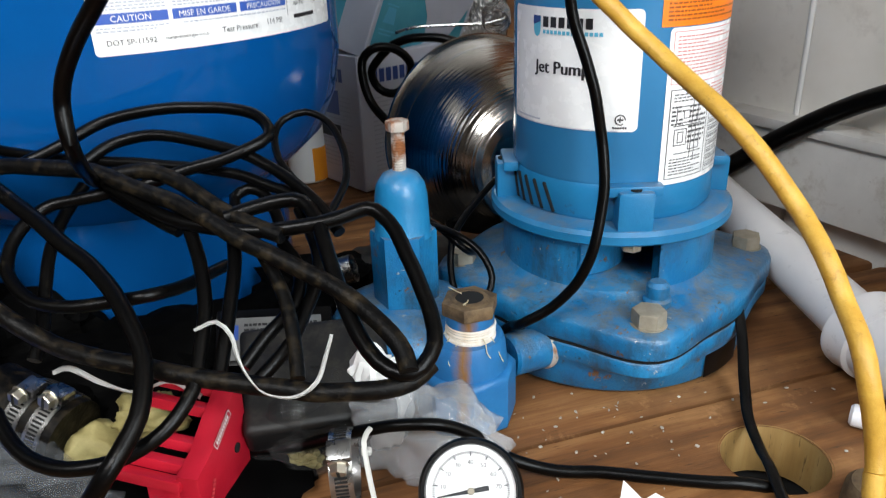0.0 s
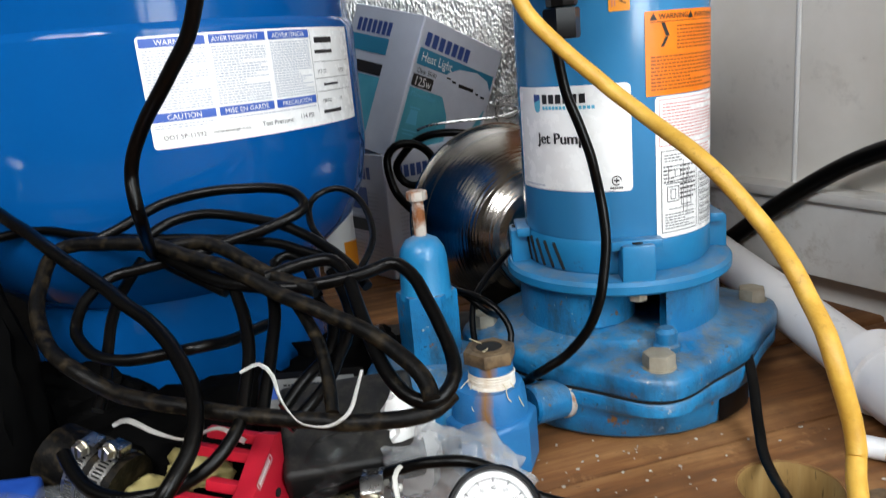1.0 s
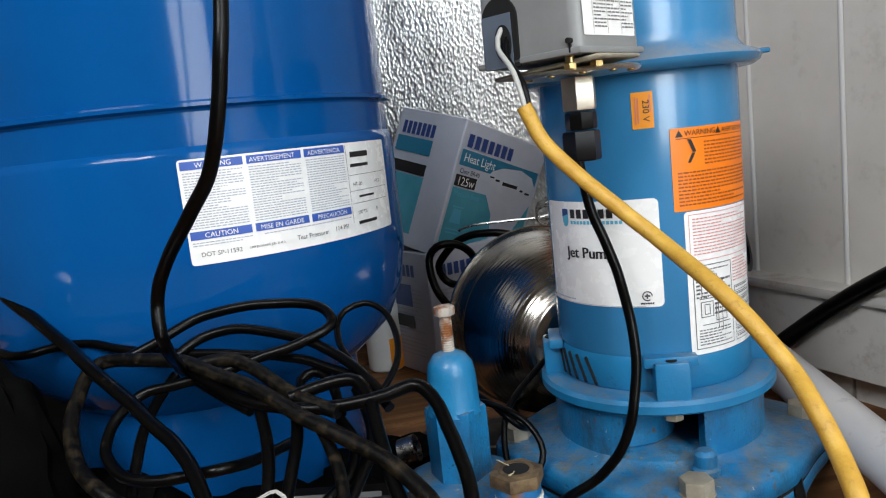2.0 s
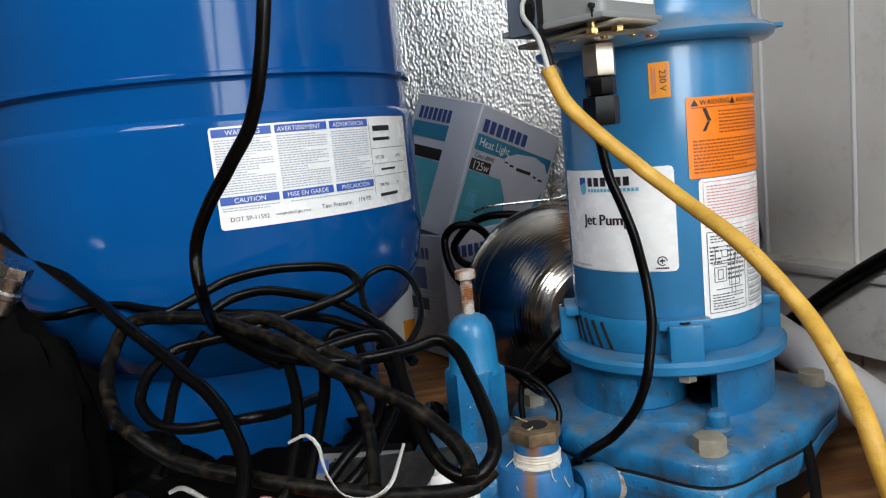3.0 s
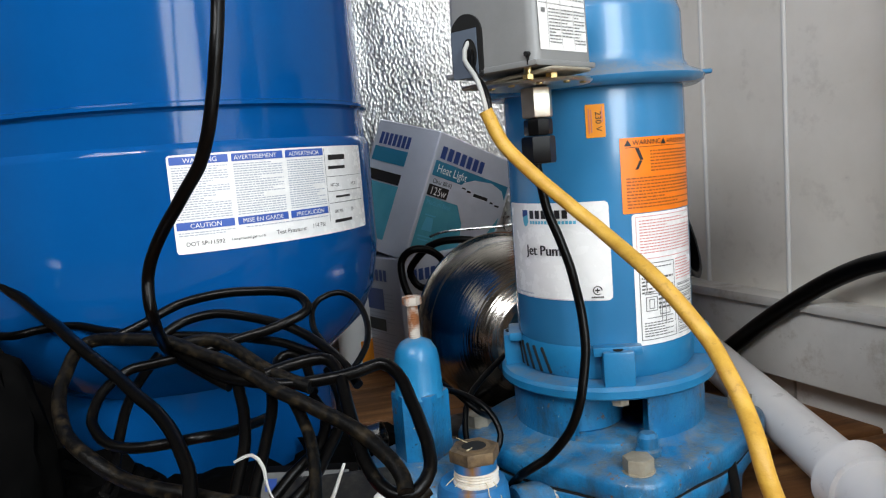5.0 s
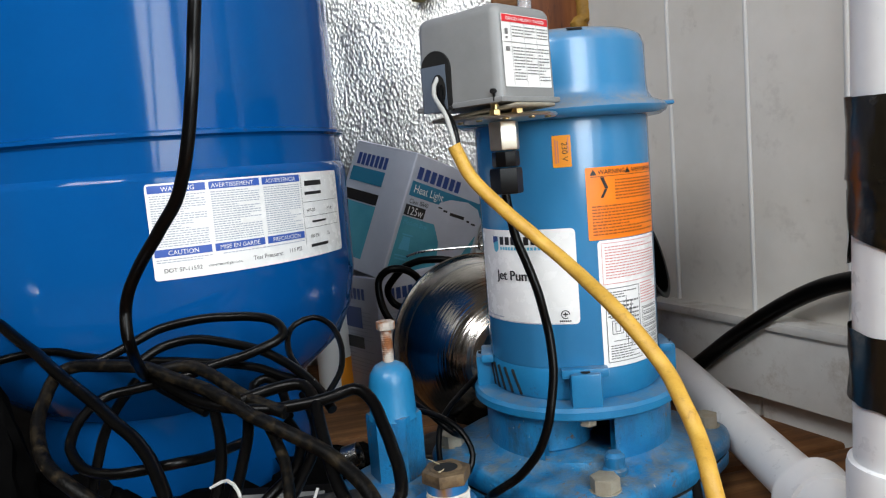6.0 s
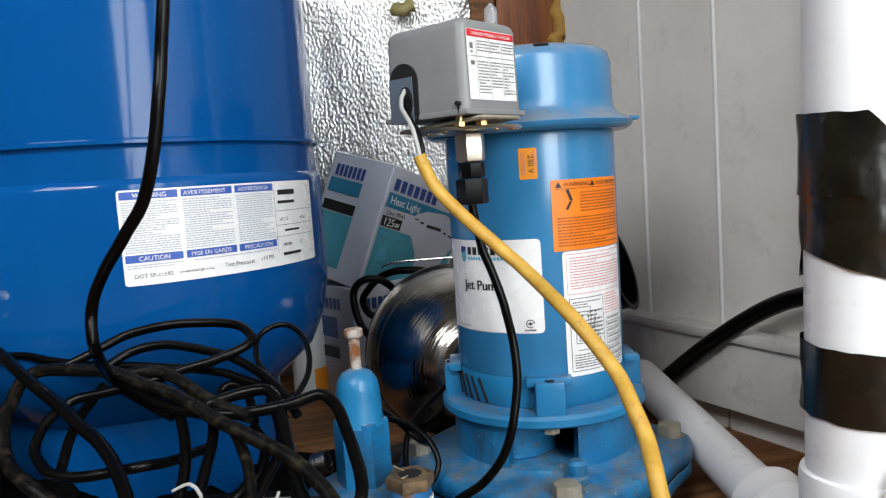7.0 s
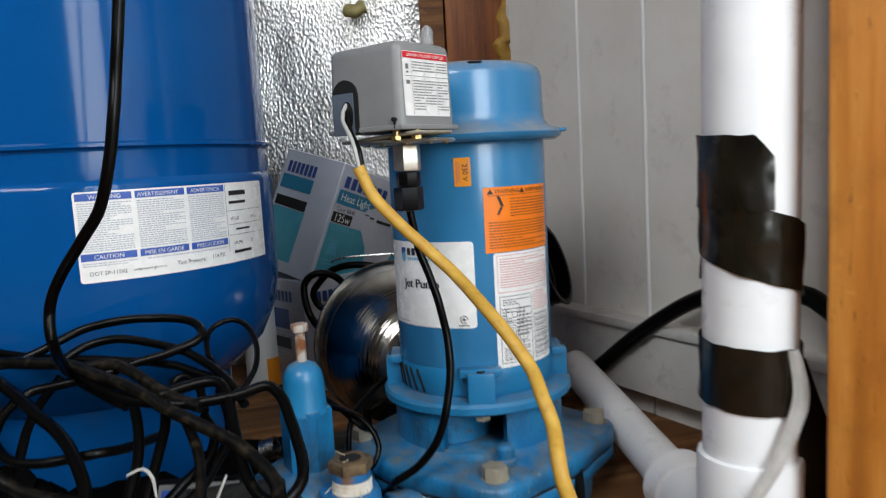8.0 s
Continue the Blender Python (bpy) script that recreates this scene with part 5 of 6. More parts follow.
def stand_pipe():
    p = thing("stand_pipe", "upright white plastic pipe wrapped with black tape", "pipe")
    a, b = Vector((0.2085, -0.19, 0.0)), Vector((0.2310, -0.19, 1.9))
    lean = pose(a.x, a.y, 0, 0, 0.68, 0)
    part("pipe", rod(0.0350, (b - a).length, 56, 0.001, lean), PVC, p)
    part("coupling", lathe([(0.035, 0.0), (0.0395, 0.0), (0.0395, 0.104), (0.0385, 0.108), (0.035, 0.109)], 56), PVC, p, "white pipe coupling", 38, lean)

    def wrap(z_of, h, a0, a1, r, notch=0.0):
        bm = bmesh.new()
        n = 60
        prev = None
        for k in range(n + 1):
            t = k / n
            ang = radians(a0 + (a1 - a0) * t)
            z = z_of(t)
            row = []
            for j in range(7):
                top = h - max(0.0, notch * (t - 0.82) / 0.18) if notch else h
                zz = z + top * j / 6 + 0.0012 * noise.noise(Vector((ang * 3, j * 0.4, z * 30))) * (1 if j in (0, 6) else 0)
                rr = r + 0.0022 * max(-0.3, noise.noise(Vector((ang * 2.6, zz * 55, 3)))) + 0.0010
                row.append(bm.verts.new((rr * math.cos(ang), rr * math.sin(ang), zz)))
            if prev:
                for j in range(6):
                    bm.faces.new((prev[j], row[j], row[j + 1], prev[j + 1]))
            prev = row
        return part("tape_wrap", bm, TAPE, p, "wrapped black tape", 50, lean)

    wrap(lambda t: 0.150 + 0.003 * math.sin(5 * t), 0.050, 0, 360, 0.0364)
    wrap(lambda t: 0.272 - 0.040 * t, 0.052, -215, -8, 0.0362)
    wrap(lambda t: 0.302 - 0.002 * t, 0.054, -205, -86, 0.0372, 0.016)
    wrap(lambda t: 0.244, 0.05, 30, 150, 0.0362)

    def strip(line, half, mat, nm, label):
        """A thin loose strip that faces the front; half gives its half-width along the way."""
        bm = bmesh.new()
        prev = None
        pts = smooth_path(line, 0.005)
        for k, q in enumerate(pts):
            w = half(k / (len(pts) - 1))
            row = [bm.verts.new(q + Vector((w * u, -0.0030 * (1 - u * u) + 0.0012 * noise.noise(q * 70 + Vector((u, 0, 0))), 0.25 * w * u))) for u in (-1, -0.5, 0, 0.5, 1)]
            if prev:
                for j in range(4):
                    bm.faces.new((prev[j], row[j], row[j + 1], prev[j + 1]))
            prev = row
        bmesh.ops.solidify(bm, geom=bm.faces[:], thickness=0.0004)
        part(nm, bm, mat, p, label, 60, lean)

    strip([(0.0190, -0.0335, 0.198), (0.0225, -0.0385, 0.165), (0.0135, -0.0410, 0.136), (0.0015, -0.0430, 0.111), (-0.0115, -0.0450, 0.090), (-0.024, -0.047, 0.066)], lambda t: 0.0030 + 0.0042 * math.sin(math.pi * min(1, t * 0.9 + 0.06)), mottled("tape_backing", (0.62, 0.60, 0.57), (0.74, 0.72, 0.69), 60, 0.55, relief=0.4), "tape_backing", "loose strip of pale backing")
    strip([(0.0350, -0.0120, 0.186), (0.0410, -0.0130, 0.145), (0.0460, -0.0150, 0.109), (0.0490, -0.0150, 0.072), (0.0500, -0.0140, 0.010)], lambda t: 0.002 + 0.024 * min(1, 1.3 * t), TAPE, "tape_tail", "loose wide end of black tape")
    return p


stand_pipe()
HOSE = [(0.12, 0.285, 0.016), (0.150, 0.262, 0.034), (0.173, 0.230, 0.065), (0.199, 0.189, 0.103), (0.226, 0.145, 0.139), (0.251, 0.105, 0.167), (0.273, 0.070, 0.184), (0.300, 0.025, 0.195), (0.328, -0.018, 0.196), (0.340, -0.036, 0.188), (0.350, -0.055, 0.172), (0.362, -0.09, 0.13), (0.37, -0.13, 0.07), (0.375, -0.16, 0.012)]
tagged(part("water_hose", tube(HOSE, 0.0098, 16), RUBBER), "thick black rubber hose beside the wall", "hose")


def caulk_tube():
    c = thing("caulking_tube", "white and orange tube standing behind the tank", "tube", at=(-0.345, 0.42, 0.0))
    part("body", rod(0.0275, 0.20, 36, 0.003), WHITE, c)
    part("band", lathe([(0.0277, 0.003), (0.0280, 0.003), (0.0280, 0.050), (0.0277, 0.050)], 32, -62, 40), AMBER, c, "orange printed band")


caulk_tube()


# ---- clutter on the deck ----
def crumpled(sx, sy, sz, seed, cuts=18, rough=0.35, m=None):
    """A closed crumpled bag."""
    bm = bmesh.new()
    bmesh.ops.create_icosphere(bm, subdivisions=4, radius=1)
    for v in bm.verts:
        d = v.co.normalized()
        k = 1 + rough * noise.noise(d * 1.7 + Vector((seed, 0, 0))) + rough * 0.6 * abs(noise.noise(d * 4.1 + Vector((0, seed, 0)))) + rough * 0.35 * noise.noise(d * 9 + Vector((0, 0, seed)))
        v.co = Vector((d.x * sx * k, d.y * sy * k, max(-0.45 * sz, d.z * sz * k)))
    bmesh.ops.translate(bm, vec=(0, 0, 0.46 * sz), verts=bm.verts)
    if m is not None:
        bmesh.ops.transform(bm, matrix=m, verts=bm.verts[:])
    return bm


def gauge():
    c, n = Vector((-0.115, -0.262, 0.040)), Vector((0.02, -0.80, 0.60)).normalized()
    g = thing("pressure_gauge", "round pressure gauge with black rim and white dial", "gauge")
    m = aim(c, c + n)
    g.matrix_world = m
    part("case", lathe([(0, -0.022), (0.020, -0.022), (0.0245, -0.018), (0.0250, -0.004), (0.0275, -0.003), (0.0290, 0.0), (0.0290, 0.005), (0.0275, 0.0075), (0.0255, 0.0075), (0.0250, 0.0035), (0, 0.0030)], 72), BLACK, g, "black case with a ribbed rim")
    part("dial", rod(0.0249, 0.0006, 56, 0, Matrix.Translation((0, 0, 0.0032))), PAPER, g, "white dial")
    q = n.to_track_quat("Z", "Y").to_matrix()
    right = Vector((1, 0, 0))
    lr = (q.transposed() @ right)
    lr = Vector((lr.x, lr.y, 0)).normalized()
    lu = Vector((0, 0, 1)).cross(lr)
    f = on_plane((0, 0, 0.0038), lr, lu)
    ticks = bmesh.new()
    for i in range(101):
        w = radians(198 - 2.7 * i)
        long = 0.0030 if i % 10 == 0 else 0.0016
        a, b, s = 0.0215, 0.0215 - long, 0.00022 if i % 10 else 0.0004
        d, e = Vector((math.cos(w), math.sin(w))), Vector((-math.sin(w), math.cos(w)))
        ticks.faces.new([ticks.verts.new(f(*p, 0.0002)) for p in (d * b - e * s, d * a - e * s, d * a + e * s, d * b + e * s)])
    part("scale", ticks, INK, g)
    words = []
    for i in range(0, 101, 10):
        w = radians(198 - 2.7 * i)
        words.append((str(i), 0.0155 * math.cos(w) - (0.0010 if i < 10 else 0.0019 if i < 100 else 0.0028), 0.0155 * math.sin(w) - 0.0012, 0.0036, 0))
    part("numbers", lettering(f, words, 0.0002), INK, g)
    w = radians(190)
    d, e = Vector((math.cos(w), math.sin(w))), Vector((-math.sin(w), math.cos(w)))
    pts = [d * 0.019 + e * 0.0003, d * 0.004 + e * 0.0010, -d * 0.010 + e * 0.0014, -d * 0.010 - e * 0.0014, d * 0.004 - e * 0.0010, d * 0.019 - e * 0.0003]
    part("needle", shape(f, [(p.x, p.y) for p in pts], 0.0012), INK, g)
    part("hub", rod(0.0020, 0.0016, 16, 0.0004, Matrix.Translation((0, 0, 0.0040))), DULL, g)
    part("dial_screw", rod(0.0011, 0.0006, 12, 0.0002, Matrix.Translation(f(-0.010, -0.010, 0.0))), DULL, g)
    part("stem", rod(0.006, 0.02, 12, 0.001, aim((0, 0, -0.020), (0, 0.0, -0.05))), BRASS, g)


gauge()


def hose_clamp(at, axis, r, width, label, turn=0.0, screw_angle=20, seg=60):
    c = thing("hose_clamp", label, "hose clamp", "worm drive hose clamps")
    c.matrix_world = aim(at, Vector(at) + Vector(axis)) @ pose(0, 0, 0, 0, 0, turn)
    w = width
    part("band", lathe([(r - 0.0004, -w / 2), (r + 0.0003, -w / 2), (r + 0.0003, w / 2), (r - 0.0004, w / 2), (r - 0.0004, -w / 2)], seg), STEEL, c, "bright slotted steel band")
    slots = bmesh.new()
    for k in range(seg):
        a = 360 / seg * k
        s = block(0.0006, 0.0013, w * 0.55, 0, 1, Matrix.Rotation(radians(a), 4, "Z") @ Matrix.Translation((r + 0.00035, 0, -w * 0.275)))
        me = bpy.data.meshes.new("tmp")
        s.to_mesh(me)
        s.free()
        slots.from_mesh(me)
        bpy.data.meshes.remove(me)
    part("slots", slots, DARK, c, "", None)
    h = Matrix.Rotation(radians(screw_angle), 4, "Z")
    part("housing", block(0.007, 0.013, w * 1.05, 0.002, 2, h @ Matrix.Translation((r + 0.0032, 0, -w * 0.52))), STEEL, c)
    s = part("screw", merge(rod(0.0052, 0.006, 6, 0.0006, h @ pose(r + 0.005, 0.009, 0, -90, 0, 0)), rod(0.0062, 0.0012, 20, 0.0003, h @ pose(r + 0.005, 0.0085, 0, -90, 0, 0))), ZINC, c, "slotted hexagon screw", 30)
    part("screw_slot", block(0.0085, 0.0016, 0.0016, 0, 1, h @ Matrix.Translation((r + 0.005, 0.0148, -0.0008))), DARK, s)
    return c


hose_clamp((-0.193, -0.222, 0.023), (1.0, 0.1, 0.05), 0.0235, 0.014, "bright steel hose clamp lying on the deck", 0, 120)
CA = Vector((-0.405, -0.190, 0.040))
AX = Vector((0.80, -0.25, -0.25)).normalized()
hose_clamp(CA + AX * 0.004, AX, 0.0250, 0.012, "steel hose clamp on a rubber coupling", 0, 95)
hose_clamp(CA + AX * 0.022, AX, 0.0250, 0.012, "steel hose clamp on a rubber coupling", 0, 85)
tagged(part("rubber_coupling", tube([CA - AX * 0.03, CA, CA + AX * 0.03, CA + AX * 0.034], 0.0243, 40, 1.0, 0, 0.01), RUBBER_OLD), "black rubber pipe coupling with two clamps", "coupling")


def red_connector():
    """Open red plastic housing with stepped fingers."""
    r = thing("red_bracket", "bright red moulded plastic bracket with stepped fingers", "plastic bracket")
    r.matrix_world = pose(-0.281, -0.224, 0.004, 0, 0, 80) @ Matrix.Scale(0.80, 4)
    part("web", prism([(-0.035, 0), (0.040, 0), (0.044, 0.075), (0.034, 0.078), (0.010, 0.066), (-0.012, 0.052), (-0.035, 0.046)], 0.018, 0.0015), RED, r, "red side web", 30, pose(0, 0, 0, 90, 0, 0))
    for k, (x, z, l) in enumerate(((0.036, 0.074, 0.052), (0.020, 0.066, 0.056), (-0.004, 0.050, 0.034), (-0.022, 0.046, 0.060), (-0.034, 0.040, 0.058))):
        part("finger", block(0.010, l, 0.009, 0.0015, 2, pose(x, l / 2 - 0.004, z - 0.004, 6, 10, 0)), RED, r)
    part("side", block(0.006, 0.026, 0.044, 0.002, 2, pose(-0.033, 0.012, 0, 0, 0, 0)), RED, r)
    part("rivet_hole", rod(0.004, 0.001, 14, 0, pose(0.022, -0.0182, 0.030, 90, 0, 0)), DARK, r)
    f = on_plane((-0.006, -0.0182, 0.050), (0.88, 0, 0.42), (-0.42, 0, 0.88))
    t = part("label", patch(f, 0.030, 0.0075, 0.0004, 0.001), RED, r)
    part("label_bars", bars(f, [(0.0, 0.0, 0.030, 0.0006), (0.0, 0.0069, 0.030, 0.0075), (0, 0, 0.0006, 0.0075), (0.0294, 0, 0.030, 0.0075)] + brand(0.003, 0.002, 0.024, 0.0035, 9), 0.0008), PAPER, t)
    g = on_plane((-0.026, -0.0182, 0.008), (0.5, 0, 0.86), (-0.86, 0, 0.5))
    part("moulded_bars", bars(g, brand(0.0, 0.0, 0.026, 0.004, 8), 0.0006), plain("faded_red", (0.62, 0.06, 0.07), 0.4), r)


red_connector()


def control_box():
    b = thing("electronic_module", "black electronic module with a printed label under the cables", "module")
    b.matrix_world = pose(-0.262, -0.105, 0.040, 34, 4, 12)
    part("housing", block(0.085, 0.046, 0.018, 0.003, 2), BLACK, b)
    f = on_plane((-0.038, -0.019, 0.0182), (1, 0, 0), (0, 1, 0))
    t = part("label", patch(f, 0.072, 0.034, 0.0003, 0.001), mottled("grey_label", (0.15, 0.155, 0.155), (0.29, 0.295, 0.29), 20, 0.5), b, "worn pale label with small print")
    part("small_print", bars(f, text_lines(RNG, 0.016, 0.005, 0.069, 0.031, 0.0042, 0.5), 0.0006), INK, t)
    part("label_block", bars(f, [(0.003, 0.016, 0.012, 0.028)], 0.0006), BLUE_INK, t)
    p = thing("black_pouch", "dusty black plastic case lying under the cables", "case")
    p.matrix_world = pose(-0.222, -0.150, 0.030, 28, 0, 14)
    part("lid", block(0.100, 0.080, 0.030, 0.006, 3), dusty("dusty_black", (0.005, 0.005, 0.005), (0.009, 0.009, 0.009), (0.06, 0.054, 0.042), 30, 0.5, (0.45, 0.75)), p)


control_box()


def bags():
    hs = thing("bagged_fittings", "clear plastic bag holding dark corrugated hoses", "plastic bag")
    part("film", crumpled(0.044, 0.028, 0.036, 3.0, m=pose(-0.226, -0.172, 0.0, 0, 0, 10)), FILM_DARK, hs, "clear crumpled film")
    for k in range(3):
        a = Vector((-0.254 + 0.006 * k, -0.180 + 0.006 * k, 0.012 + 0.010 * k))
        line = [a, a + Vector((0.03, 0.004, 0.003)), a + Vector((0.06, 0.012, 0.010))]
        bm = tube(line, 0.0062, 12, 1.0, 0, 0.0011)
        for i, v in enumerate(bm.verts):
            if (i // 12) % 3 == 0:
                v.co += (v.co - Vector((v.co.x, a.y + (v.co.x - a.x) * 0.2, a.z + (v.co.x - a.x) * 0.16))) * 0.10
        part("hose", bm, BLACK, hs, "dark corrugated hose")
    tagged(part("plastic_bag", crumpled(0.044, 0.024, 0.036, 7.4, rough=0.55, m=pose(-0.148, -0.186, 0.0, 0, 0, -12)), FILM_MILKY, None, "", 70), "crumpled clear plastic bag beside the ejector", "plastic bag", "plastic bags")
    tagged(part("plastic_bag", crumpled(0.024, 0.016, 0.046, 9.1, rough=0.45, m=pose(-0.186, -0.160, 0.0, 0, 10, 0)), WHITE), "torn white plastic bag beside the ejector", "plastic bag", "plastic bags")
    tagged(part("plastic_bag", crumpled(0.070, 0.045, 0.040, 1.7, rough=0.45, m=pose(-0.405, -0.262, 0.0, 0, 0, 8)), FILM, None, "", 85), "clear plastic bag spread over the deck", "plastic bag", "plastic bags")
    for k, (x, y, z, s) in enumerate(((-0.332, -0.178, 0.030, 0.022), (-0.366, -0.192, 0.012, 0.026))):
        tagged(part("foam_piece", crumpled(s, s * 0.7, s * 0.75, 20 + k * 3.3, rough=0.4, m=pose(x, y, max(0.0, z - s * 0.4), 0, 0, 30 * k)), FOAM, None, "", 85), "torn piece of yellow foam", "foam", "torn foam pieces")
    tagged(part("foam_crumb", crumpled(0.010, 0.007, 0.007, 41, rough=0.6, m=pose(-0.226, -0.192, 0.0)), FOAM), "small crumb of yellow foam on the deck", "foam")


bags()


def ribbon(pts, w, name, label):
    line = smooth_path(pts, 0.004)
    bm = bmesh.new()
    prev = None
    for k, q in enumerate(line):
        d = (line[min(k + 1, len(line) - 1)] - line[max(k - 1, 0)]).normalized()
        s = d.cross(Vector((0.1, -0.85, 0.5))).normalized() * w * (0.75 + 0.3 * math.sin(k * 0.35))
        row = [bm.verts.new(q - s), bm.verts.new(q + Vector((0, -0.0007, 0.0004))), bm.verts.new(q + s)]
        if prev:
            for j in (0, 1):
                bm.faces.new((prev[j], row[j], row[j + 1], prev[j + 1]))
        prev = row
    bmesh.ops.solidify(bm, geom=bm.faces[:], thickness=0.0006)
    return tagged(part(name, bm, WHITE, None, "", 60), label, "twist tie", "white twist ties")


ribbon([(-0.264, -0.238, 0.130), (-0.252, -0.236, 0.134), (-0.243, -0.241, 0.128), (-0.238, -0.250, 0.120), (-0.231, -0.259, 0.114), (-0.221, -0.266, 0.108), (-0.205, -0.268, 0.107), (-0.194, -0.262, 0.112), (-0.190, -0.250, 0.122), (-0.188, -0.242, 0.129)], 0.0012, "twist_tie", "white twist tie looped round the cables")
ribbon([(-0.372, -0.205, 0.082), (-0.360, -0.206, 0.086), (-0.340, -0.210, 0.078), (-0.318, -0.214, 0.074), (-0.296, -0.212, 0.080), (-0.278, -0.214, 0.070)], 0.0018, "twist_tie", "white twist tie lying over the foam")


def zip_tie():
    z = thing("cable_tie", "pale translucent cable tie hanging from a black cable", "cable tie")
    part("strap", tube([(-0.176, -0.216, 0.048), (-0.179, -0.226, 0.046), (-0.176, -0.236, 0.030), (-0.172, -0.244, 0.012), (-0.170, -0.252, 0.002)], 0.0017, 8, 0.35), plain("nylon", (0.55, 0.54, 0.50), 0.4), z)
    part("head", block(0.0065, 0.005, 0.0045, 0.001, 1, pose(-0.178, -0.226, 0.036)), plain("nylon_head", (0.55, 0.54, 0.50), 0.4), z)


zip_tie()
cable("sensor_cable", "black cable running over the deck into the hole", [(-0.30, -0.182, 0.010), (-0.262, -0.190, 0.010), (-0.225, -0.197, 0.020), (-0.190, -0.208, 0.038), (-0.160, -0.214, 0.048), (-0.135, -0.212, 0.047), (-0.112, -0.206, 0.034), (-0.090, -0.204, 0.014), (-0.060, -0.205, 0.005), (-0.030, -0.206, 0.0045), (0.020, -0.213, 0.004), (0.056, -0.216, 0.004), (0.076, -0.214, -0.004), (0.082, -0.205, -0.03)], 0.0040, RUBBER, 1.0, 0.0006)
cable("rubber_strap", "flat black strap hanging down to the hole", [(0.092, -0.070, 0.050), (0.090, -0.092, 0.030), (0.084, -0.125, 0.010), (0.078, -0.152, 0.005), (0.076, -0.180, 0.003), (0.074, -0.205, 0.006), (0.073, -0.228, 0.004), (0.072, -0.26, 0.004)], 0.0045, RUBBER, 0.45, 0.0006)


def litter():
    tagged(part("paper_scrap", shape(lambda u, v, l: Vector((-0.030 + u, -0.246 + v, 0.003 + 0.4 * v)), [(0, 0), (0.050, 0.0), (0.046, 0.012), (0.036, 0.010), (0.026, 0.016), (0.018, 0.012), (0.008, 0.024)], 0), PAPER, None, "", None), "torn white paper scrap on the deck", "paper")
    b = tagged(part("wood_plug", lathe([(0, 0.016), (0.008, 0.018), (0.016, 0.0165), (0.019, 0.013), (0.020, 0.0), (0, 0)], 32), NUT, None, "", 38, pose(0.127, -0.232, 0)), "dark round weathered plug on the deck", "plug")
    t = thing("crayon_stub", "grey and orange stub lying under the pipe", "stub")
    part("body", rod(0.008, 0.030, 16, 0.002, aim((0.146, -0.152, 0.009), (0.176, -0.170, 0.009))), PVC, t)
    part("tip", rod(0.0083, 0.014, 16, 0.002, aim((0.158, -0.1592, 0.009), (0.176, -0.170, 0.009))), plain("faded_orange", (0.55, 0.14, 0.05), 0.6), t, "orange sleeve")
    w = tagged(part("plastic_wrap", crumpled(0.045, 0.030, 0.020, 12.5, rough=0.5, m=pose(-0.115, 0.02, 0.0, 0, 0, 20)), FILM), "crumpled clear wrapping behind the ejector", "plastic wrap")
    s = thing("carton_scrap", "torn brown carton behind the ejector", "carton")
    part("sheet", block(0.11, 0.06, 0.004, 0.001, 1, pose(-0.14, 0.045, 0.012, 14, 0, 12)), mottled("brown_card", (0.06, 0.045, 0.032), (0.11, 0.085, 0.06), 30, 0.7), s)
    # black sheet added over the deck for the shade and dark wrap there
    tagged(part("shade_sheet", crumpled(0.075, 0.085, 0.014, 83.0, rough=0.35, m=pose(-0.175, 0.085, 0.0, 0, 0, 20)), mottled("shade_black_film", (0.003, 0.003, 0.003), (0.02, 0.017, 0.013), 30, 0.45, relief=0.3), None, "", 70), "black sheet for the shade and dark wrap behind the ejector", "plastic sheet")
    bits = bmesh.new()
    rng = random.Random(9)
    for k in range(95):
        x, y = rng.uniform(-0.10, 0.16), rng.uniform(-0.27, -0.11)
        if math.hypot(x, y) < 0.118 or math.hypot(x - 0.085, y + 0.190) < 0.045:
            continue
        r = rng.uniform(0.0005, 0.0013)
        bmesh.ops.create_icosphere(bits, subdivisions=1, radius=r, matrix=pose(x, y, 0.0022, rng.uniform(0, 90), 0, rng.uniform(0, 360)) @ Matrix.Diagonal((1.6, 1, 0.5, 1)))
    tagged(part("crumbs", bits, mottled("pale_crumbs", (0.24, 0.20, 0.15), (0.45, 0.42, 0.37), 200, 0.8)), "pale crumbs and sawdust on the deck", "debris", kind="stuff")
    d = thing("steel_connector", "bright steel clamp end deep in the pile", "connector")
    part("ring", lathe([(0.010, 0), (0.0125, 0), (0.0125, 0.016), (0.010, 0.016), (0.010, 0)], 28), STEEL, d, "", 38, aim((-0.232, 0.0, 0.050), (-0.212, 0.0, 0.056)))


litter()


STEEL_END = (-0.524, -0.152, 0.214)


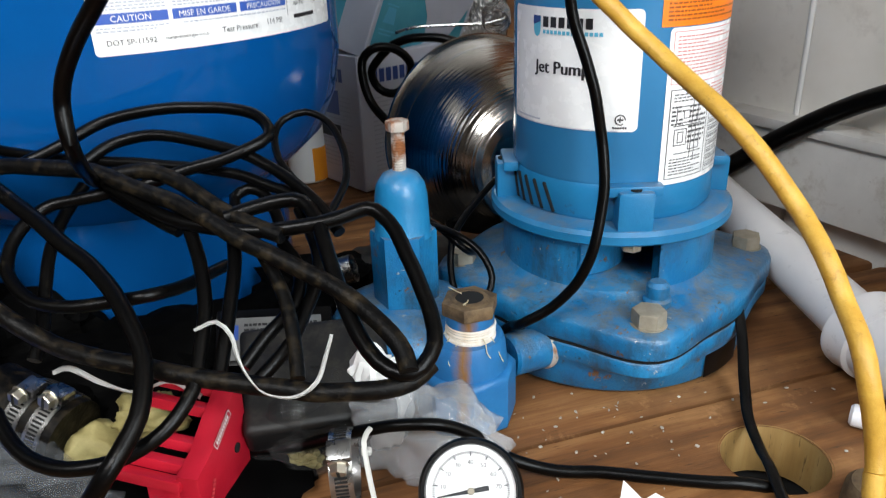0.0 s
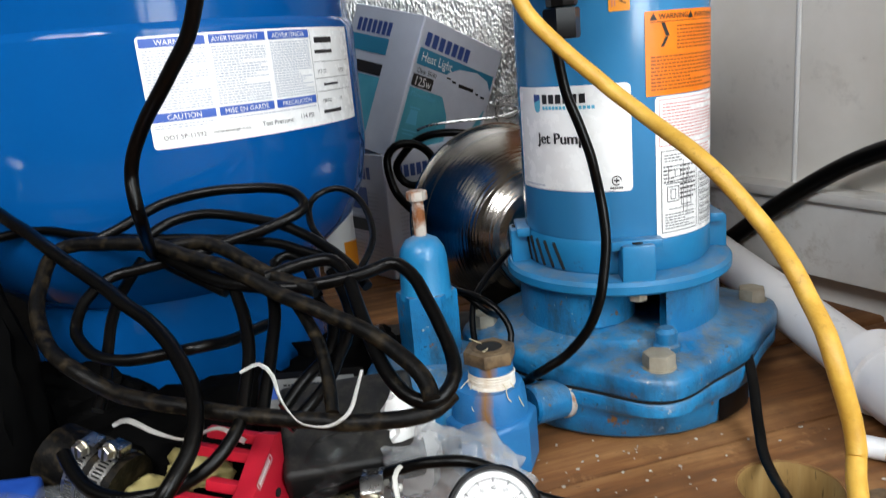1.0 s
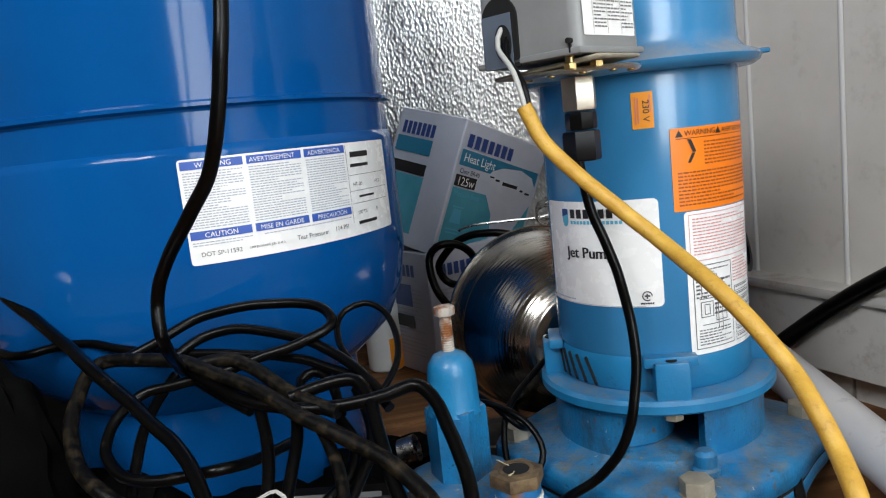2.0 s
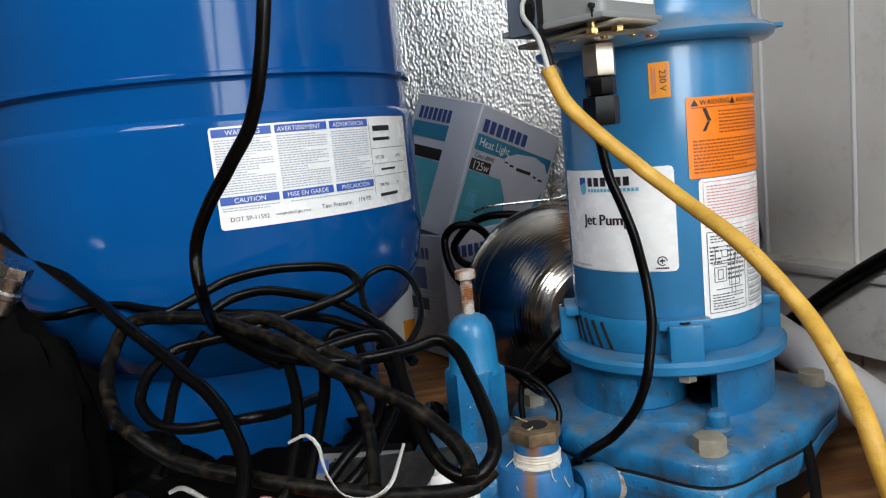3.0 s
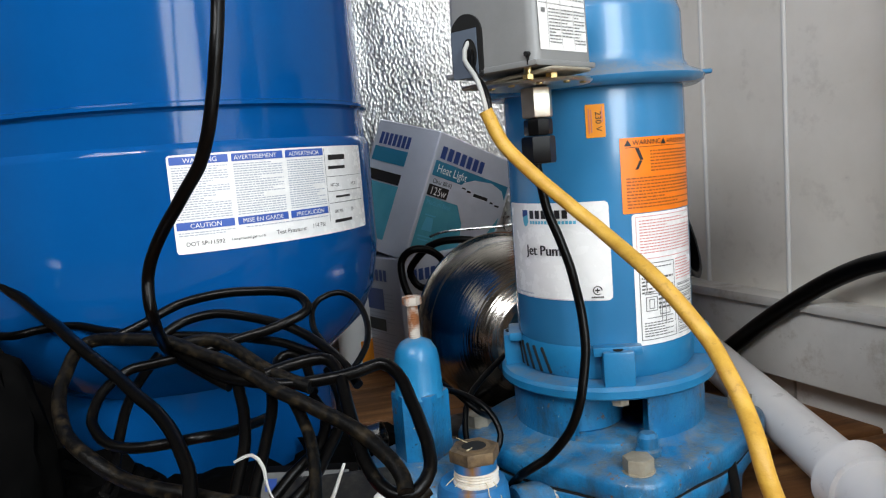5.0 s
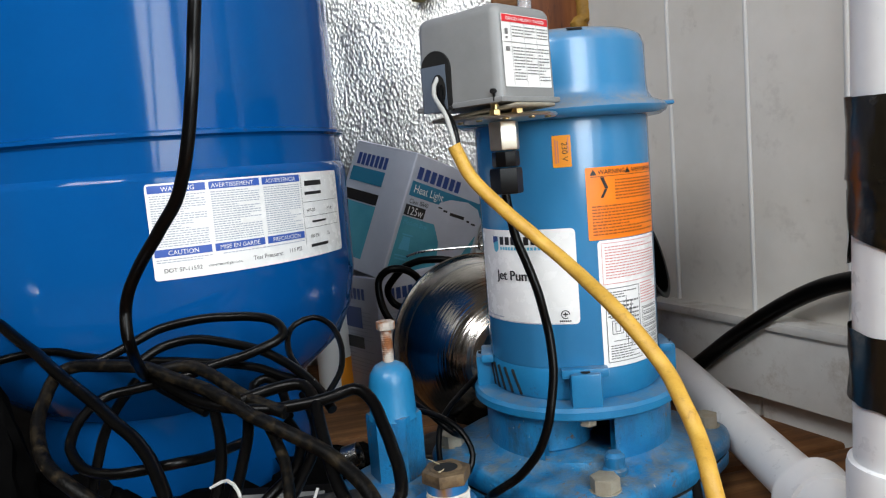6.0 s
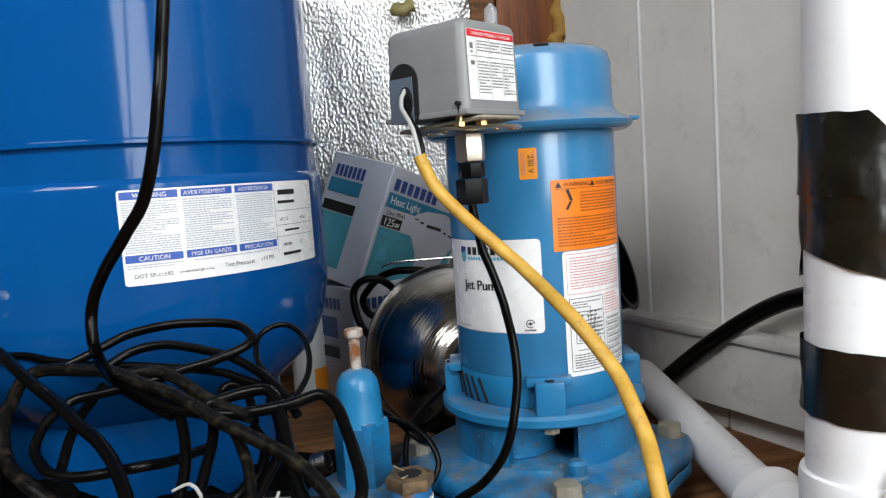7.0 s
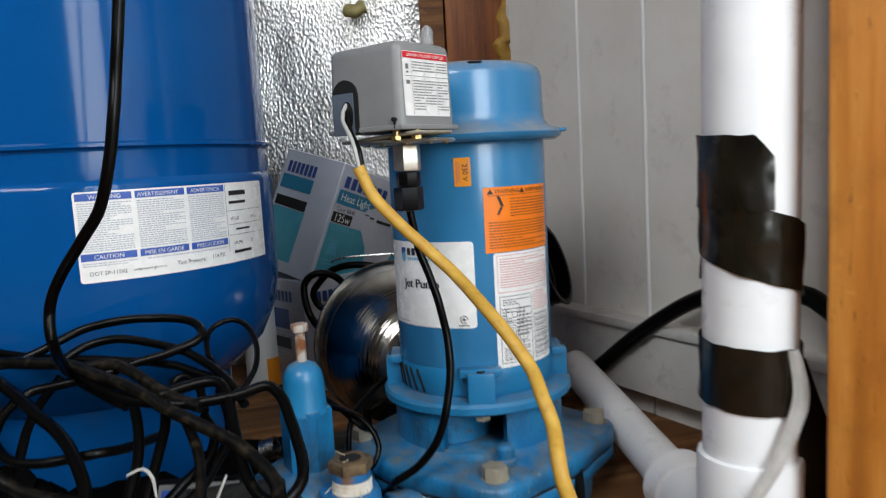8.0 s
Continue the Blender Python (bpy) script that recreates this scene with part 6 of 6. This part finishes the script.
def west_clutter():
    # near-black lumps, mat and panel added where deep shade lies round tank and cables
    SHADE_BLACK = mottled("shade_black", (0.0012, 0.0012, 0.0013), (0.0026, 0.0026, 0.0026), 20, 0.75)
    SHADE_BLACK.node_tree.nodes["Principled BSDF"].inputs["Specular IOR Level"].default_value = 0.02
    tagged(part("shade_lump", crumpled(0.066, 0.040, 0.150, 15.2, rough=0.20, m=pose(-0.530, -0.155, 0.0, 0, 0, 14)), SHADE_BLACK), "crumpled black shape for the shade beside the tank", "plastic bag")
    tagged(part("shade_lump", crumpled(0.080, 0.050, 0.040, 33.0, rough=0.4, m=pose(-0.355, -0.110, 0.0, 0, 0, 20)), SHADE_BLACK), "crumpled black shape for the shade under the cables", "plastic bag")
    tagged(part("shade_lump", crumpled(0.060, 0.045, 0.034, 52.0, rough=0.4, m=pose(-0.255, 0.030, 0.0, 0, 0, 20)), SHADE_BLACK), "crumpled black shape for the shade behind the cables", "plastic bag")
    tagged(part("shade_lump", crumpled(0.075, 0.042, 0.050, 61.0, rough=0.4, m=pose(-0.495, -0.085, 0.0, 0, 0, 8)), SHADE_BLACK), "crumpled black shape for the shade in front of the tank", "plastic bag")
    tagged(part("shade_lump", crumpled(0.130, 0.085, 0.007, 71.0, rough=0.30, m=pose(-0.350, -0.205, 0.0, 0, 0, 12)), SHADE_BLACK), "flattened black shape added to darken the deck", "plastic bag")
    tagged(part("shade_mat", block(0.46, 0.90, 0.004, 0.001, 1, pose(-0.845, 0.05, 0.002, 0, 0, 0)), SHADE_BLACK), "black sheet added to darken the floor beside the tank", "mat")
    b = thing("shade_panel", "black panel added for the shade beside the tank", "panel")
    part("sheet", block(0.11, 0.012, 0.11, 0.003, 2, pose(-0.56, -0.175, 0.0, -14, 0, 14)), SHADE_BLACK, b)
    c = thing("blue_lid", "blue plastic lid lying in front of the tank", "plastic lid")
    part("rim", block(0.07, 0.05, 0.022, 0.006, 3, pose(-0.452, -0.245, 0.032, 8, 6, 20)), mottled("blue_plastic", (0.01, 0.05, 0.28), (0.015, 0.07, 0.34), 20, 0.4), c)
    d = thing("grey_board", "pale grey board lying on the deck", "board")
    part("sheet", block(0.10, 0.16, 0.012, 0.002, 1, pose(-0.545, -0.26, 0.0, 0, 0, 30)), BOARD_PAINT, d)
    h = thing("hose_end", "black hose standing up beside the tank with a bright steel end", "hose end")
    q, r = Vector(STEEL_END), Vector((0.50, 0.10, 0.86)).normalized()
    part("hose", tube([q, q - r * 0.05, q - r * 0.09 + Vector((-0.02, 0.01, -0.03)), Vector((q.x - 0.09, q.y + 0.03, 0.05)), Vector((q.x - 0.10, q.y + 0.05, 0.006)), Vector((q.x - 0.20, q.y + 0.10, 0.006))], 0.0070, 14), RUBBER, h, "black rubber hose")
    part("sleeve", rod(0.0105, 0.034, 24, 0.0015, aim(q - r * 0.004, q + r)), STEEL, h, "bright steel sleeve")
    part("collar", rod(0.0125, 0.007, 24, 0.0015, aim(q + r * 0.010, q + r)), STEEL, h)
    part("nut", prism(hexagon(0.0125), 0.010, 0.0012), STEEL, h, "", 30, aim(q + r * 0.028, q + r))


west_clutter()
